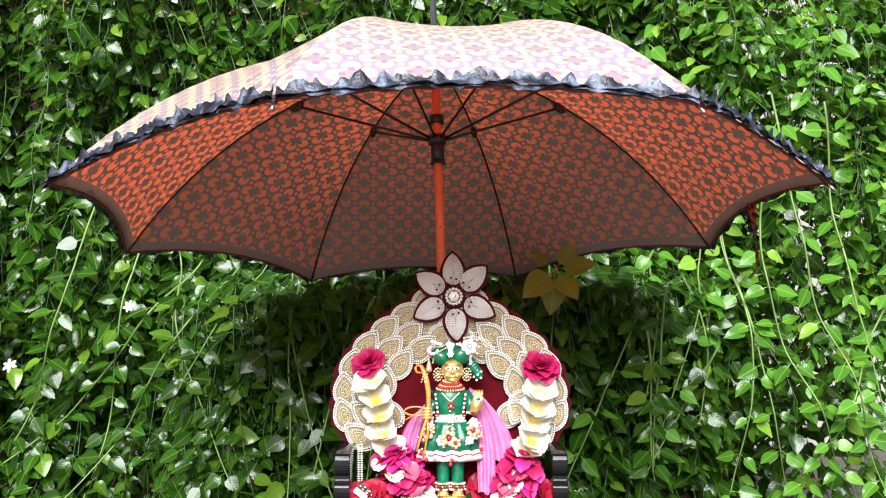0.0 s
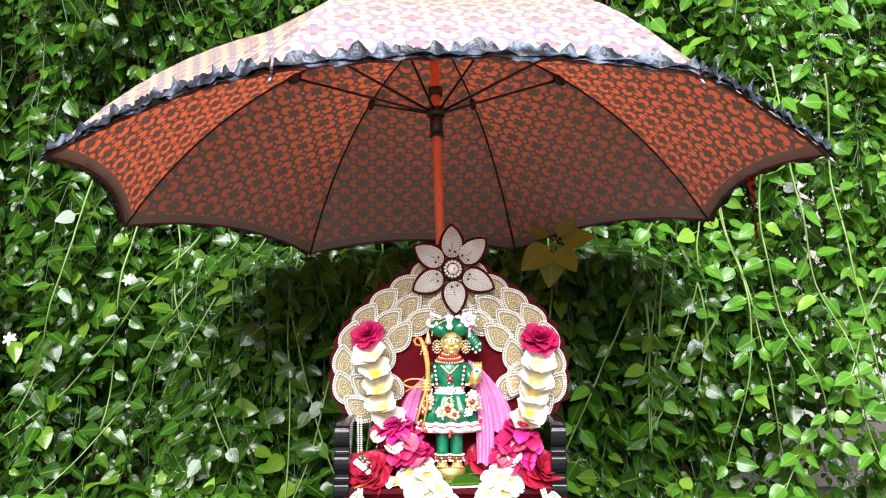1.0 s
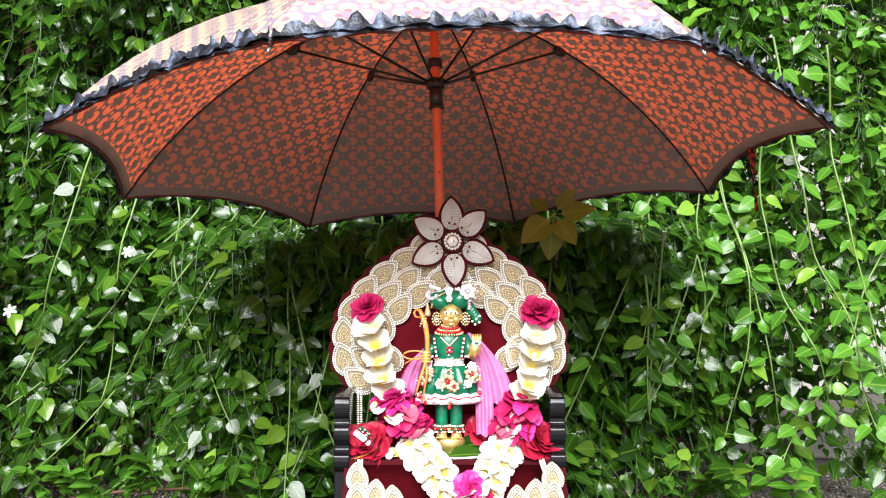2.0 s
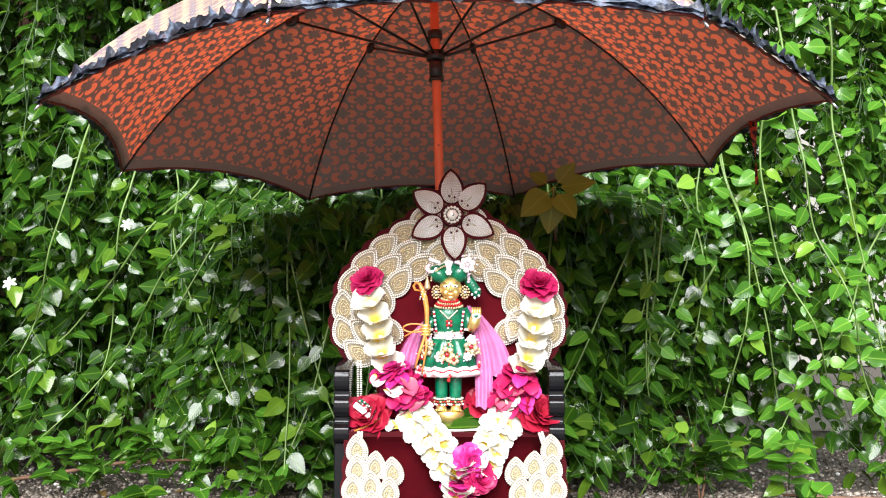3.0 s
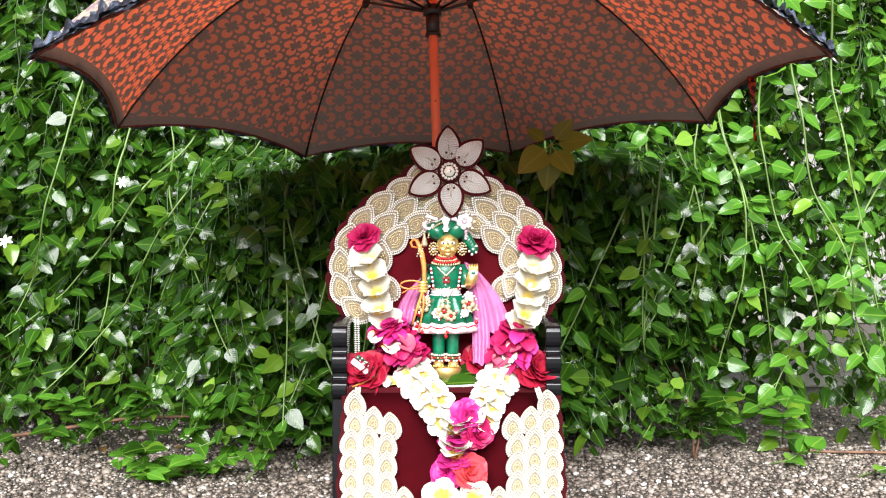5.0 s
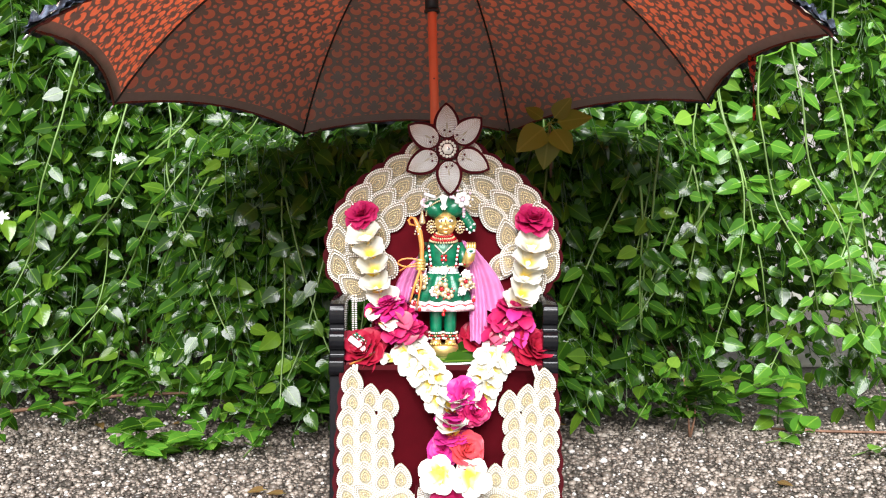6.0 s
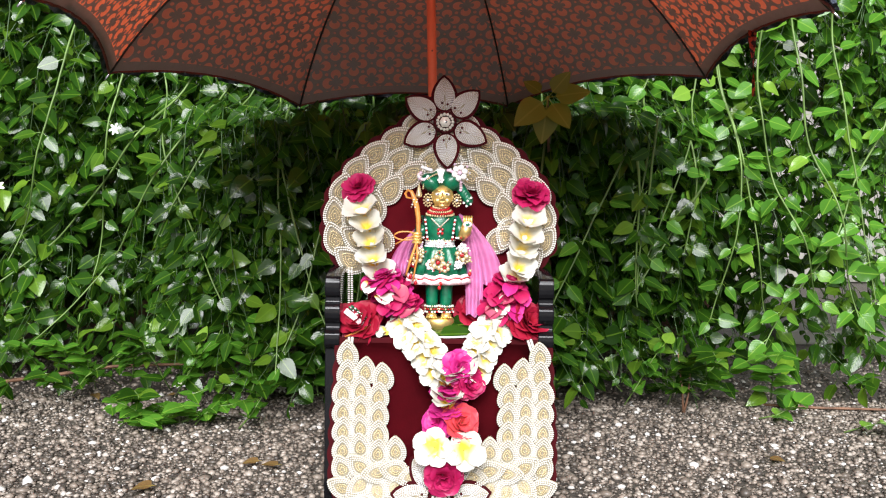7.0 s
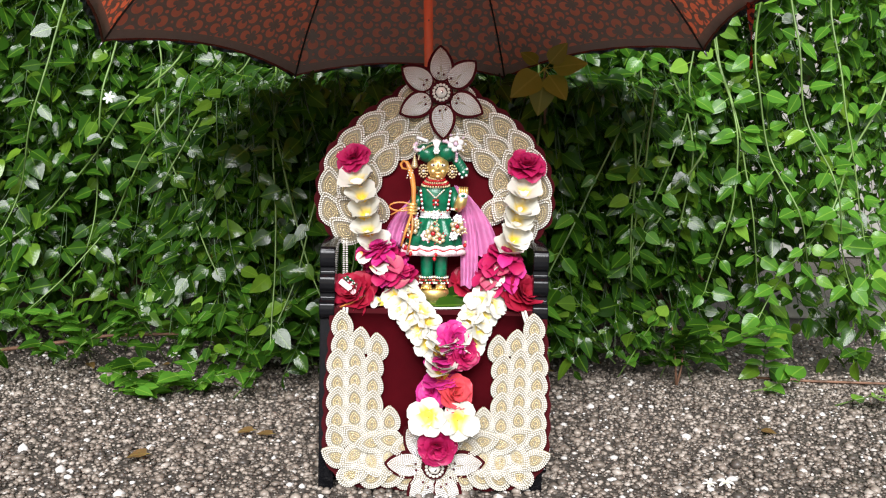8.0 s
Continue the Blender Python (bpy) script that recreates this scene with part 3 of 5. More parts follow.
def smooth_line(pts, n):
    """A rounded line through points, as n evenly spaced places."""
    out = []
    p = [Vector((a, b)) for a, b in pts]
    p = [2 * p[0] - p[1]] + p + [2 * p[-1] - p[-2]]
    for i in range(1, len(p) - 2):
        for j in range(12):
            t = j / 12
            out.append(0.5 * ((2 * p[i]) + (p[i + 1] - p[i - 1]) * t + (2 * p[i - 1] - 5 * p[i] + 4 * p[i + 1] - p[i + 2]) * t * t + (3 * p[i] - p[i - 1] - 3 * p[i + 1] + p[i + 2]) * t ** 3))
    out.append(p[-2])
    d = [0.0]
    for a, b in zip(out, out[1:]):
        d.append(d[-1] + (b - a).length)
    res = []
    for k in range(n):
        s = d[-1] * k / (n - 1)
        i = max(1, min(len(d) - 1, next((j for j, v in enumerate(d) if v >= s), len(d) - 1)))
        f = (s - d[i - 1]) / (d[i] - d[i - 1] + 1e-12)
        res.append(out[i - 1].lerp(out[i], f))
    return res, d[-1]


def slab(bm, outline, y0, y1):
    """A board facing the camera with that outline (x, z), from y0 back to y1, its front edge softened."""
    a = [bm.verts.new((x, y0, z)) for x, z in outline]
    b = [bm.verts.new((x, y1, z)) for x, z in outline]
    bm.faces.new(a)
    bm.faces.new(b[::-1])
    n = len(a)
    for i in range(n):
        bm.faces.new((a[i], b[i], b[(i + 1) % n], a[(i + 1) % n]))
    return bm


def scalloped(half, amp, count):
    """Outline of a board from its left half, mirrored, with small scallops on the outside."""
    line, length = smooth_line(half, 140)
    out = []
    for i, p in enumerate(line):
        q = line[min(i + 1, 139)] - line[max(i - 1, 0)]
        nrm = Vector((-q.y, q.x)).normalized()
        out.append(p + nrm * amp * abs(math.sin(math.pi * count * i / 139)))
    return [(p.x, p.y) for p in out] + [(-p.x, p.y) for p in reversed(out[:-1])]


PETAL_BACK = scale_petal("petal_back", 0.057, 0.036, M_PEARL_GREY, M_TAUPE, lens, 0.5)
PETAL_FRONT = scale_petal("petal_front", 0.043, 0.03, M_PEARL, M_CREAM, drop, 0.36)
CREST_PETAL = crest_petal()


def build_crest(parent, x, y, z, turns, size, name="flower_crest"):
    c = bmesh.new()
    bmesh.ops.create_cone(c, cap_ends=True, segments=28, radius1=0.0185 * size, radius2=0.017 * size, depth=0.006, matrix=pose(0, 0, 0))
    crest = part(name, c, M_BORDER, parent, "six-petalled silver beaded flower edged in maroon velvet")
    crest.matrix_basis = parent.matrix_world.inverted() @ upright(x, y - 0.007, z, 90)
    for i, a in enumerate(turns):
        r = 0.040 * size
        m = upright(x + r * math.cos(radians(a)), y, z + r * math.sin(radians(a)), a, 3, 0.004 + 0.0015 * (i % 2)) @ Matrix.Scale(size, 4)
        under("petal", CREST_PETAL, crest, m)
    V, F, mats = [], [], []
    for i in range(15):
        a = 2 * math.pi * i / 15
        bead(V, F, mats, (0.0118 * math.cos(a), 0.0118 * math.sin(a), 0.003), 0.0026, 0)
    for i in range(24):
        a = 2 * math.pi * i / 24
        bead(V, F, mats, (0.0155 * math.cos(a), 0.0155 * math.sin(a), 0.003), 0.0012, 2)
    bead(V, F, mats, (0, 0, 0.0025), 0.0092, 1)
    bead(V, F, mats, (0.0005, 0, 0.0075), 0.0042, 3)
    under("medallion", mesh_of("medallion", V, F, mats, [M_PEARL, M_PEARL_GREY, M_RUBY, M_CHROME]), crest, upright(x, y - 0.009, z, 90) @ Matrix.Scale(size, 4), "round pearl medallion with a clear stone")
    V, F, mats = [], [], []
    rnd = random.Random(9)
    for a in turns:
        for d in (-9, 10):
            b, r = radians(a + d + rnd.uniform(-3, 3)), 0.026 * size + rnd.uniform(0, 0.004)
            bead(V, F, mats, (r * math.cos(b), r * math.sin(b), 0.004), 0.0019, 0)
    under("ruby_bead", mesh_of("ruby_bead", V, F, mats, [M_RUBY]), crest, upright(x, y - 0.006, z, 90), "dark red glass beads")["kind"] = "stuff"


def side_panel(sign):
    """A black lacquered side board with a stepped, scalloped front edge."""
    prof = [(0.045, 0.0), (-0.046, 0.0), (-0.046, 0.243)]
    for z0, out in ((0.246, 0.014), (0.282, 0.012), (0.318, 0.009)):
        for i in range(7):
            a = math.pi * i / 6
            prof.append((-0.044 - out * math.sin(a) ** 0.7 if 0 < i < 6 else -0.046, z0 + 0.0145 - 0.0145 * math.cos(a)))
    prof += [(-0.03, 0.35), (0.0, 0.354), (0.045, 0.356)]
    bm = bmesh.new()
    x0, x1 = (0.1385, 0.16) if sign > 0 else (-0.159, -0.1375)
    a = [bm.verts.new((x0, y, z)) for y, z in prof]
    b = [bm.verts.new((x1, y, z)) for y, z in prof]
    bm.faces.new(a[::-1])
    bm.faces.new(b)
    for i in range(len(a)):
        j = (i + 1) % len(a)
        bm.faces.new((a[i], a[j], b[j], b[i]))
    bmesh.ops.recalc_face_normals(bm, faces=bm.faces[:])
    bmesh.ops.bevel(bm, geom=bm.edges[:], offset=0.0014, segments=2, affect="EDGES", profile=0.6)
    return bm


def build_throne():
    t = thing("throne", "small maroon velvet throne with pearl-beaded petals and silver flower crests", "throne", at=THRONE)
    bm = slab(bmesh.new(), scalloped(ARCH, 0.004, 13), 0.0355, 0.046)
    back = part("backrest", bm, M_BORDER, t, "maroon velvet backrest bordered with beaded petals", smooth=False)
    # inner velvet panel
    bm = bmesh.new()
    slab(bm, [(-0.105, 0.265), (-0.105, 0.43), (-0.085, 0.49), (-0.04, 0.52), (0.04, 0.52), (0.085, 0.49), (0.105, 0.43), (0.105, 0.265)], 0.0335, 0.0352)
    part("velvet_panel", bm, M_VELVET, back, "deep maroon velvet", smooth=False)
    rnd = random.Random(2)
    for row, (inset, proud) in enumerate(((0.0195, 0.003), (0.047, 0.0055), (0.074, 0.008))):
        for sgn in (-1, 1):
            line, length = smooth_line(ARCH, 240)
            shift = []
            for i, p in enumerate(line):
                q = line[min(i + 1, 239)] - line[max(i - 1, 0)]
                shift.append(p - Vector((-q.y, q.x)).normalized() * inset)
            path = [p for i, p in enumerate(shift) if p.x < 0.002 and p.y > (0.352, 0.352, 0.37)[row]]
            acc, last = 0.036 - 0.018 * (row % 2), None
            for i, p in enumerate(path[:-1]):
                if last is not None:
                    acc += (p - last).length
                last = p
                if acc < 0.036:
                    continue
                acc = 0.0
                q = path[i + 1] - p
                ang = math.degrees(math.atan2(q.y, q.x))
                x, a = (p.x, ang + 6) if sgn < 0 else (-p.x, 180 - ang - 6)
                m = THRONE @ upright(x, 0.035, p.y, a + rnd.uniform(-7, 7), 13, proud + 0.001 + rnd.uniform(0, 0.0008))
                under("petal", PETAL_BACK, back, m)
    build_crest(t, 0.016, 1.369, 0.567, (92, 43, -25, -86, 208, 149), 0.93)
    # seat and body
    bm = box(bmesh.new(), (-0.136, -0.047, 0.235), (0.138, 0.034, 0.262), 0.005)
    part("seat", bm, M_VELVET, t, "maroon velvet seat")
    bm = box(bmesh.new(), (-0.136, -0.04, 0.012), (0.138, 0.034, 0.234), 0.002)
    part("base", bm, M_LACQUER, t, "black lacquered base")
    for s in (-1, 1):
        part("side_panel", side_panel(s), M_LACQUER, t, "black lacquered side board with scalloped edge", smooth=False)
        bm = box(bmesh.new(), (0.15 * s - 0.012, 0.03, 0.0), (0.15 * s + 0.0265 * (1 if s > 0 else 0.6), 0.05, 0.011), 0.002)
        part("foot", bm, M_LACQUER, t, "black lacquered foot", smooth=False)
    # pearl cords beside the seat and at the top of the apron
    def cord(name, p0, p1):
        V, F, mats = [], [], []
        n = 26
        for i in range(n):
            p = Vector(p0).lerp(Vector(p1), i / (n - 1))
            for dx in (-0.0022, 0.0022):
                bead(V, F, mats, (p.x + dx, p.y, p.z), 0.0021, 0)
        me = mesh_of(name, V, F, mats, [M_PEARL_GREY])
        under(name, me, t, THRONE, "silver pearl cord")

    cord("cord", (-0.131, 0.03, 0.352), (-0.128, 0.006, 0.275))
    cord("cord", (-0.122, -0.0565, 0.262), (-0.124, -0.0585, 0.236))
    cord("cord", (0.126, -0.0565, 0.262), (0.134, -0.0585, 0.238))
    # apron
    half = [(-0.148, 0.262), (-0.153, 0.2), (-0.158, 0.12), (-0.157, 0.06), (-0.145, 0.03), (-0.12, 0.012), (-0.06, 0.006), (0.0, 0.006)]
    line, _ = smooth_line(half, 120)
    outl = []
    for i, p in enumerate(line):
        q = line[min(i + 1, 119)] - line[max(i - 1, 0)]
        nrm = Vector((q.y, -q.x)).normalized()
        outl.append(p + nrm * 0.003 * abs(math.sin(math.pi * 13 * i / 119)))
    outl = [(p.x + 0.0075, p.y) for p in outl] + [(-p.x + 0.0075, p.y) for p in reversed(outl[:-1])]
    top = [(0.1555 - 0.0, 0.262), (0.13, 0.262), (-0.115, 0.262)]
    bm = slab(bmesh.new(), outl + top[1:], -0.0555, -0.0475)
    apron = part("apron", bm, M_BORDER, t, "maroon velvet apron bordered with white beaded petals", smooth=False)
    bm = bmesh.new()
    cols = []
    for i in range(13):
        x = -0.125 + 0.0215 * i
        cols.append([bm.verts.new((x, -0.0568 - 0.0006 * math.sin(x * 140) * j / 8, 0.256 - 0.21 * j / 8)) for j in range(9)])
    for c0, c1 in zip(cols, cols[1:]):
        for j in range(8):
            bm.faces.new((c0[j], c0[j + 1], c1[j + 1], c1[j]))
    bmesh.ops.solidify(bm, geom=bm.faces[:], thickness=0.001)
    part("velvet_panel", bm, M_VELVET, apron, "deep maroon velvet")

    def inner(z):
        stops = [(0.262, 0.142), (0.245, 0.128), (0.222, 0.112), (0.2, 0.092), (0.15, 0.086), (0.115, 0.078), (0.088, 0.05), (0.07, 0.02), (0.06, -1.0), (-1, -1.0)]
        for (z0, w0), (z1, w1) in zip(stops, stops[1:]):
            if z1 <= z <= z0:
                return w0 + (w1 - w0) * (z0 - z) / (z0 - z1)
        return -1.0

    for s in (-1, 1):
        for r in range(9):
            z = 0.238 - 0.0265 * r
            for c in range(7):
                x = 0.142 - 0.0245 * c - (0.006 if r < 2 else 0.0)
                zz = z + 0.006 * (c % 2) - 0.002 * c
                if x < 0.008 or x + 0.013 < inner(zz):
                    continue
                low = max(0.0, min(1.0, (0.1 - zz) / 0.07))
                edge = 0.148 - 0.04 * max(0, (0.055 - zz) / 0.05)
                x = min(x, edge) - 0.003
                toward = math.degrees(math.atan2(0.045 - zz, -(x))) if x > 0.01 else 90
                ang = 90 + (toward - 90) * low * min(1.0, (0.155 - x) / 0.05)
                ang = ang if s > 0 else 180 - ang
                m = THRONE @ upright(s * x + 0.0075, -0.0555, max(zz, 0.024), ang + rnd.uniform(-6, 6), 14, 0.0055 + 0.0008 * c + rnd.uniform(0, 0.001))
                under("petal", PETAL_FRONT, apron, m)
    build_crest(t, 0.0165, 1.285, 0.043, (6, 66, 126, 176, -117, -62), 0.97)
    return t


build_throne()


# ---- statue: one plain figure ----
M_BRASS = plain("polished_brass", (0.85, 0.62, 0.22), 0.38, 0.85, 0.15, 90.0, 0.05)
M_GREEN = plain("green_satin", (0.0, 0.11, 0.05), 0.28, 0, 0.35, 120.0, 0.3)
M_PINK = plain("pink_satin", (0.78, 0.28, 0.56), 0.4, 0, 0.12, 50.0, 0.2)
M_TRIM = plain("pale_pink_lace", (0.8, 0.58, 0.6), 0.5, 0, 0.3, 500.0, 0.3)
M_RED = plain("red_beads", (0.36, 0.008, 0.012), 0.18, 0, 0.25, 300.0, 0)
M_WHITE = plain("white_beads", (0.82, 0.8, 0.78), 0.2, 0, 0.1, 300.0, 0)
M_MAUVE = plain("mauve_beads", (0.62, 0.45, 0.56), 0.3, 0, 0.2, 300.0, 0)
M_LIPS = plain("reddish_brass", (0.5, 0.2, 0.08), 0.35, 0.6, 0.1, 90.0, 0)
M_HORN = plain("orange_horn", (0.6, 0.24, 0.05), 0.35, 0, 0.3, 80.0)


def build_statue():
    """A small dressed standing figure, all in one mesh."""
    S = [M_BRASS, M_GREEN, M_TRIM, M_RED, M_WHITE, M_GOLD, M_SILVER, M_HORN, M_BLACK, M_MAUVE]
    brass, green, lace, red, white, gold, silver, horn, black, mauve = range(10)
    bm = bmesh.new()
    rnd = random.Random(4)
    last = [0]

    def paint(slot):
        bm.faces.ensure_lookup_table()
        for i in range(last[0], len(bm.faces)):
            bm.faces[i].material_index = slot
        last[0] = len(bm.faces)

    def dot(x, y, z, r, slot, scale=(1, 1, 1), sub=1):
        ball(bm, (x, y, z), r, scale, sub)
        paint(slot)

    def lathe(rows, slot, wave=0.0, n=36, waves=9, cx=0.0, cy=0.0):
        rings = []
        for z, rx, ry, w in rows:
            rings.append([bm.verts.new((cx + rx * math.cos(a) * (1 + w * wave * math.sin(waves * a)), cy + ry * math.sin(a) * (1 + w * wave * math.sin(waves * a)), z + w * 0.0016 * math.sin(waves * a + 1))) for a in [2 * math.pi * i / n for i in range(n)]])
        for r0, r1 in zip(rings, rings[1:]):
            for i in range(n):
                bm.faces.new((r0[i], r0[(i + 1) % n], r1[(i + 1) % n], r1[i]))
        bm.faces.new(rings[0][::-1])
        bm.faces.new(rings[-1])
        paint(slot)

    def jewel(x, y, z, r, petals, slot, heart=red, n=6, turn=0.0):
        for i in range(n):
            a = i * 2 * math.pi / n + turn
            ball(bm, (x + r * 0.6 * math.cos(a), y, z + r * 0.6 * math.sin(a)), r * 0.4, (1, 0.45, 1), 1)
        paint(slot)
        dot(x, y - r * 0.2, z, r * 0.26, heart, (1, 0.7, 1), 2)
        for i in range(petals):
            a = rnd.uniform(0, 6.28)
            dot(x + r * 1.1 * math.cos(a), y - 0.001, z + r * 1.1 * math.sin(a), 0.0014, rnd.choice((gold, white, red, silver)))

    # pedestal, toes and anklets
    lathe([(-0.012, 0.0215, 0.018, 0), (0.001, 0.0225, 0.019, 0), (0.004, 0.0215, 0.018, 0), (0.0055, 0.02, 0.017, 0)], brass)
    for s in (-1, 1):
        ball(bm, (0.0105 * s, -0.006, 0.009), 0.0085, (0.95, 1.25, 0.6), 2)
        for i in range(5):
            ball(bm, (0.0105 * s + 0.0033 * (i - 2), -0.0165 + 0.0006 * abs(i - 2), 0.0075), 0.0021, (0.8, 1.2, 0.9), 1)
    paint(brass)
    for s in (-1, 1):
        lathe([(0.014, 0.0078, 0.008, 0), (0.03, 0.0088, 0.009, 1), (0.045, 0.0093, 0.0092, 0.6), (0.075, 0.0105, 0.01, 0)], green, 0.06, 24, 5, 0.01 * s)
        for ring, z in enumerate((0.0145, 0.0185, 0.0225)):
            for i in range(17):
                a = 2 * math.pi * i / 17 + ring * 0.2
                r = 0.0108 - 0.0006 * ring
                dot(0.0105 * s + r * math.cos(a), r * math.sin(a) - 0.001, z, 0.0017, (white, red, white)[ring] if i % 3 else (red, gold, gold)[ring])
    # pleated skirt with a striped lace hem
    lathe([(0.056, 0.0445, 0.028, 1.2), (0.0595, 0.045, 0.0285, 1.2), (0.0625, 0.0435, 0.0278, 1.1)], lace, 0.075, 72, 12)
    lathe([(0.0622, 0.0438, 0.028, 1.1), (0.0638, 0.0436, 0.0279, 1.1)], red, 0.075, 72, 12)
    lathe([(0.0635, 0.0432, 0.0276, 1.1), (0.067, 0.043, 0.0274, 1.1), (0.0685, 0.041, 0.0265, 1.0)], lace, 0.075, 72, 12)
    lathe([(0.068, 0.041, 0.0262, 1), (0.085, 0.034, 0.0225, 0.9), (0.1, 0.0265, 0.0188, 0.6), (0.112, 0.0205, 0.0155, 0.15)], green, 0.075, 72, 12)
    # bodice and shoulders
    lathe([(0.11, 0.0198, 0.015, 0.3), (0.122, 0.0195, 0.0148, 0.2), (0.135, 0.0222, 0.016, 0.2), (0.146, 0.0235, 0.0158, 0), (0.153, 0.021, 0.0135, 0), (0.158, 0.011, 0.0095, 0)], green, 0.03, 48, 7)
    lathe([(0.108, 0.0205, 0.0162, 0), (0.1115, 0.0214, 0.017, 0), (0.1165, 0.0208, 0.0165, 0)], silver)
    for i in range(22):
        a = math.pi + math.pi * i / 21
        dot(0.0215 * math.cos(a), 0.0175 * math.sin(a), 0.1085, 0.0015, white)
        dot(0.0212 * math.cos(a), 0.0172 * math.sin(a), 0.1168, 0.0014, gold if i % 2 else white)
    # neck and head with a modelled face
    lathe([(0.155, 0.0088, 0.0088, 0), (0.17, 0.0085, 0.0085, 0)], brass)
    hx = 0.0028
    ball(bm, (hx, -0.001, 0.1805), 0.0168, (0.95, 0.95, 1.0), 3)
    ball(bm, (hx, -0.003, 0.1715), 0.0122, (1.0, 1.0, 0.85), 3)
    ball(bm, (hx, -0.0138, 0.1665), 0.0042, (1.2, 0.7, 0.8), 2)
    tube(bm, [(hx, -0.0158, 0.185), (hx, -0.0185, 0.178), (hx, -0.0188, 0.1758)], [0.0012, 0.0019, 0.0026], 8)
    for s in (-1, 1):
        ball(bm, (hx + 0.0068 * s, -0.0122, 0.1735), 0.0052, (1, 0.75, 0.9), 2)
        tube(bm, [(hx + s * 0.0025, -0.0163, 0.1868), (hx + s * 0.006, -0.0158, 0.1884), (hx + s * 0.0108, -0.0128, 0.187)], 0.0008, 6)
    paint(brass)
    for s in (-1, 1):
        dot(hx + 0.0062 * s, -0.0147, 0.1825, 0.0036, white, (1.15, 0.5, 0.62), 2)
        dot(hx + 0.0062 * s, -0.0164, 0.1825, 0.0014, black, (1, 0.4, 1), 2)
    tube(bm, [(hx - 0.0042, -0.0152, 0.1708), (hx - 0.0016, -0.0165, 0.1702), (hx + 0.0016, -0.0165, 0.1702), (hx + 0.0042, -0.0152, 0.1708)], [0.0005, 0.0011, 0.0011, 0.0005], 6)
    paint(10)
    # filigree ear ornaments
    for s in (-1, 1):
        cx = hx + 0.0205 * s
        for ring, (r, n) in enumerate(((0.0075, 12), (0.004, 7))):
            for i in range(n):
                a = i * 2 * math.pi / n
                dot(cx + r * 0.8 * math.cos(a), -0.004, 0.174 + r * 1.15 * math.sin(a), 0.0018, gold)
        dot(cx, -0.006, 0.174, 0.0022, white)
    # turban: two green lobes, pale piping, plume, jewel and trailing end
    for x, z, r, sx, sz, ry in ((-0.0125, 0.1985, 0.0165, 1.05, 0.78, 32), (0.0145, 0.2015, 0.0165, 1.05, 0.9, -28), (0.001, 0.2035, 0.0165, 1.1, 0.82, 0)):
        ball(bm, (x, 0.003, z), r, (sx, 1.0, sz), 3, Euler((0, radians(ry), 0)).to_matrix())
    paint(green)
    for i in range(13):
        f = i / 12
        dot(0.01 + 0.019 * math.sin(f * 1.75), -0.0128 + 0.012 * f * f, 0.2165 - 0.0275 * f ** 1.6, 0.0026, lace if i % 2 else mauve, (1, 0.8, 1))
        dot(-0.004 - 0.021 * math.sin(f * 1.5), -0.0135 + 0.012 * f * f, 0.2115 - 0.021 * f ** 1.4, 0.0016, gold)
    for i in range(7):
        f = (i - 3) / 3
        tube(bm, [(0.0, -0.0155, 0.2), (0.0016 * f, -0.0175, 0.209), (0.0055 * f, -0.0165, 0.2195 - 0.002 * abs(f))], [0.0012, 0.002, 0.0008], 6)
    paint(white)
    jewel(0.0, -0.0185, 0.2025, 0.0052, 0, white, silver, 6)
    jewel(0.0268, -0.0125, 0.213, 0.0125, 0, white, mauve, 6, 0.3)
    for i in range(9):
        a = i * 0.698
        dot(0.0268 + 0.014 * math.cos(a), -0.009, 0.213 + 0.014 * math.sin(a), 0.0021, mauve if i % 2 else silver)
    for i in range(9):
        a = 2.2 + i * 0.5
        r = 0.0085 - 0.0004 * i
        dot(-0.0235 + r * math.cos(a), -0.008, 0.2075 + 0.7 * r * math.sin(a), 0.003, (mauve, lace, silver)[i % 3])
    for i in range(5):
        dot(-0.014 - 0.003 * i, -0.0105, 0.2165 + 0.001 * i, 0.0034, silver, (1, 0.6, 0.9))
    for i in range(6):
        ball(bm, (0.0285 + 0.0024 * i, 0.005, 0.192 - 0.0035 * i), 0.009, (0.75, 0.5, 0.95), 2)
    paint(green)
    for x, z in ((0.0335, 0.1705), (0.039, 0.1735), (0.044, 0.178), (0.0375, 0.166), (0.0435, 0.169)):
        dot(x, -0.0005, z, 0.0021, white)
    # collar: gold, red and gold drops
    for r, z, k, size, slot in ((0.0105, 0.1655, 26, 0.0014, gold), (0.0128, 0.1628, 28, 0.0019, red), (0.0152, 0.1598, 30, 0.0015, gold), (0.0172, 0.1575, 30, 0.002, red), (0.0195, 0.1545, 32, 0.0016, gold)):
        for i in range(k):
            a = 2 * math.pi * i / k
            dot(r * math.cos(a), r * 0.85 * math.sin(a) - 0.003, z - 0.003 * max(0.0, -math.sin(a)), size, slot, (1, 1, 1.25))
    # bead strings, bodice gem and sleeves
    for s in (-1, 1):
        tube(bm, [(0.0205 * s, 0.002, 0.148), (0.0275 * s, -0.003, 0.135), (0.03 * s, -0.01, 0.122)], [0.008, 0.0082, 0.0075], 12)
    paint(green)
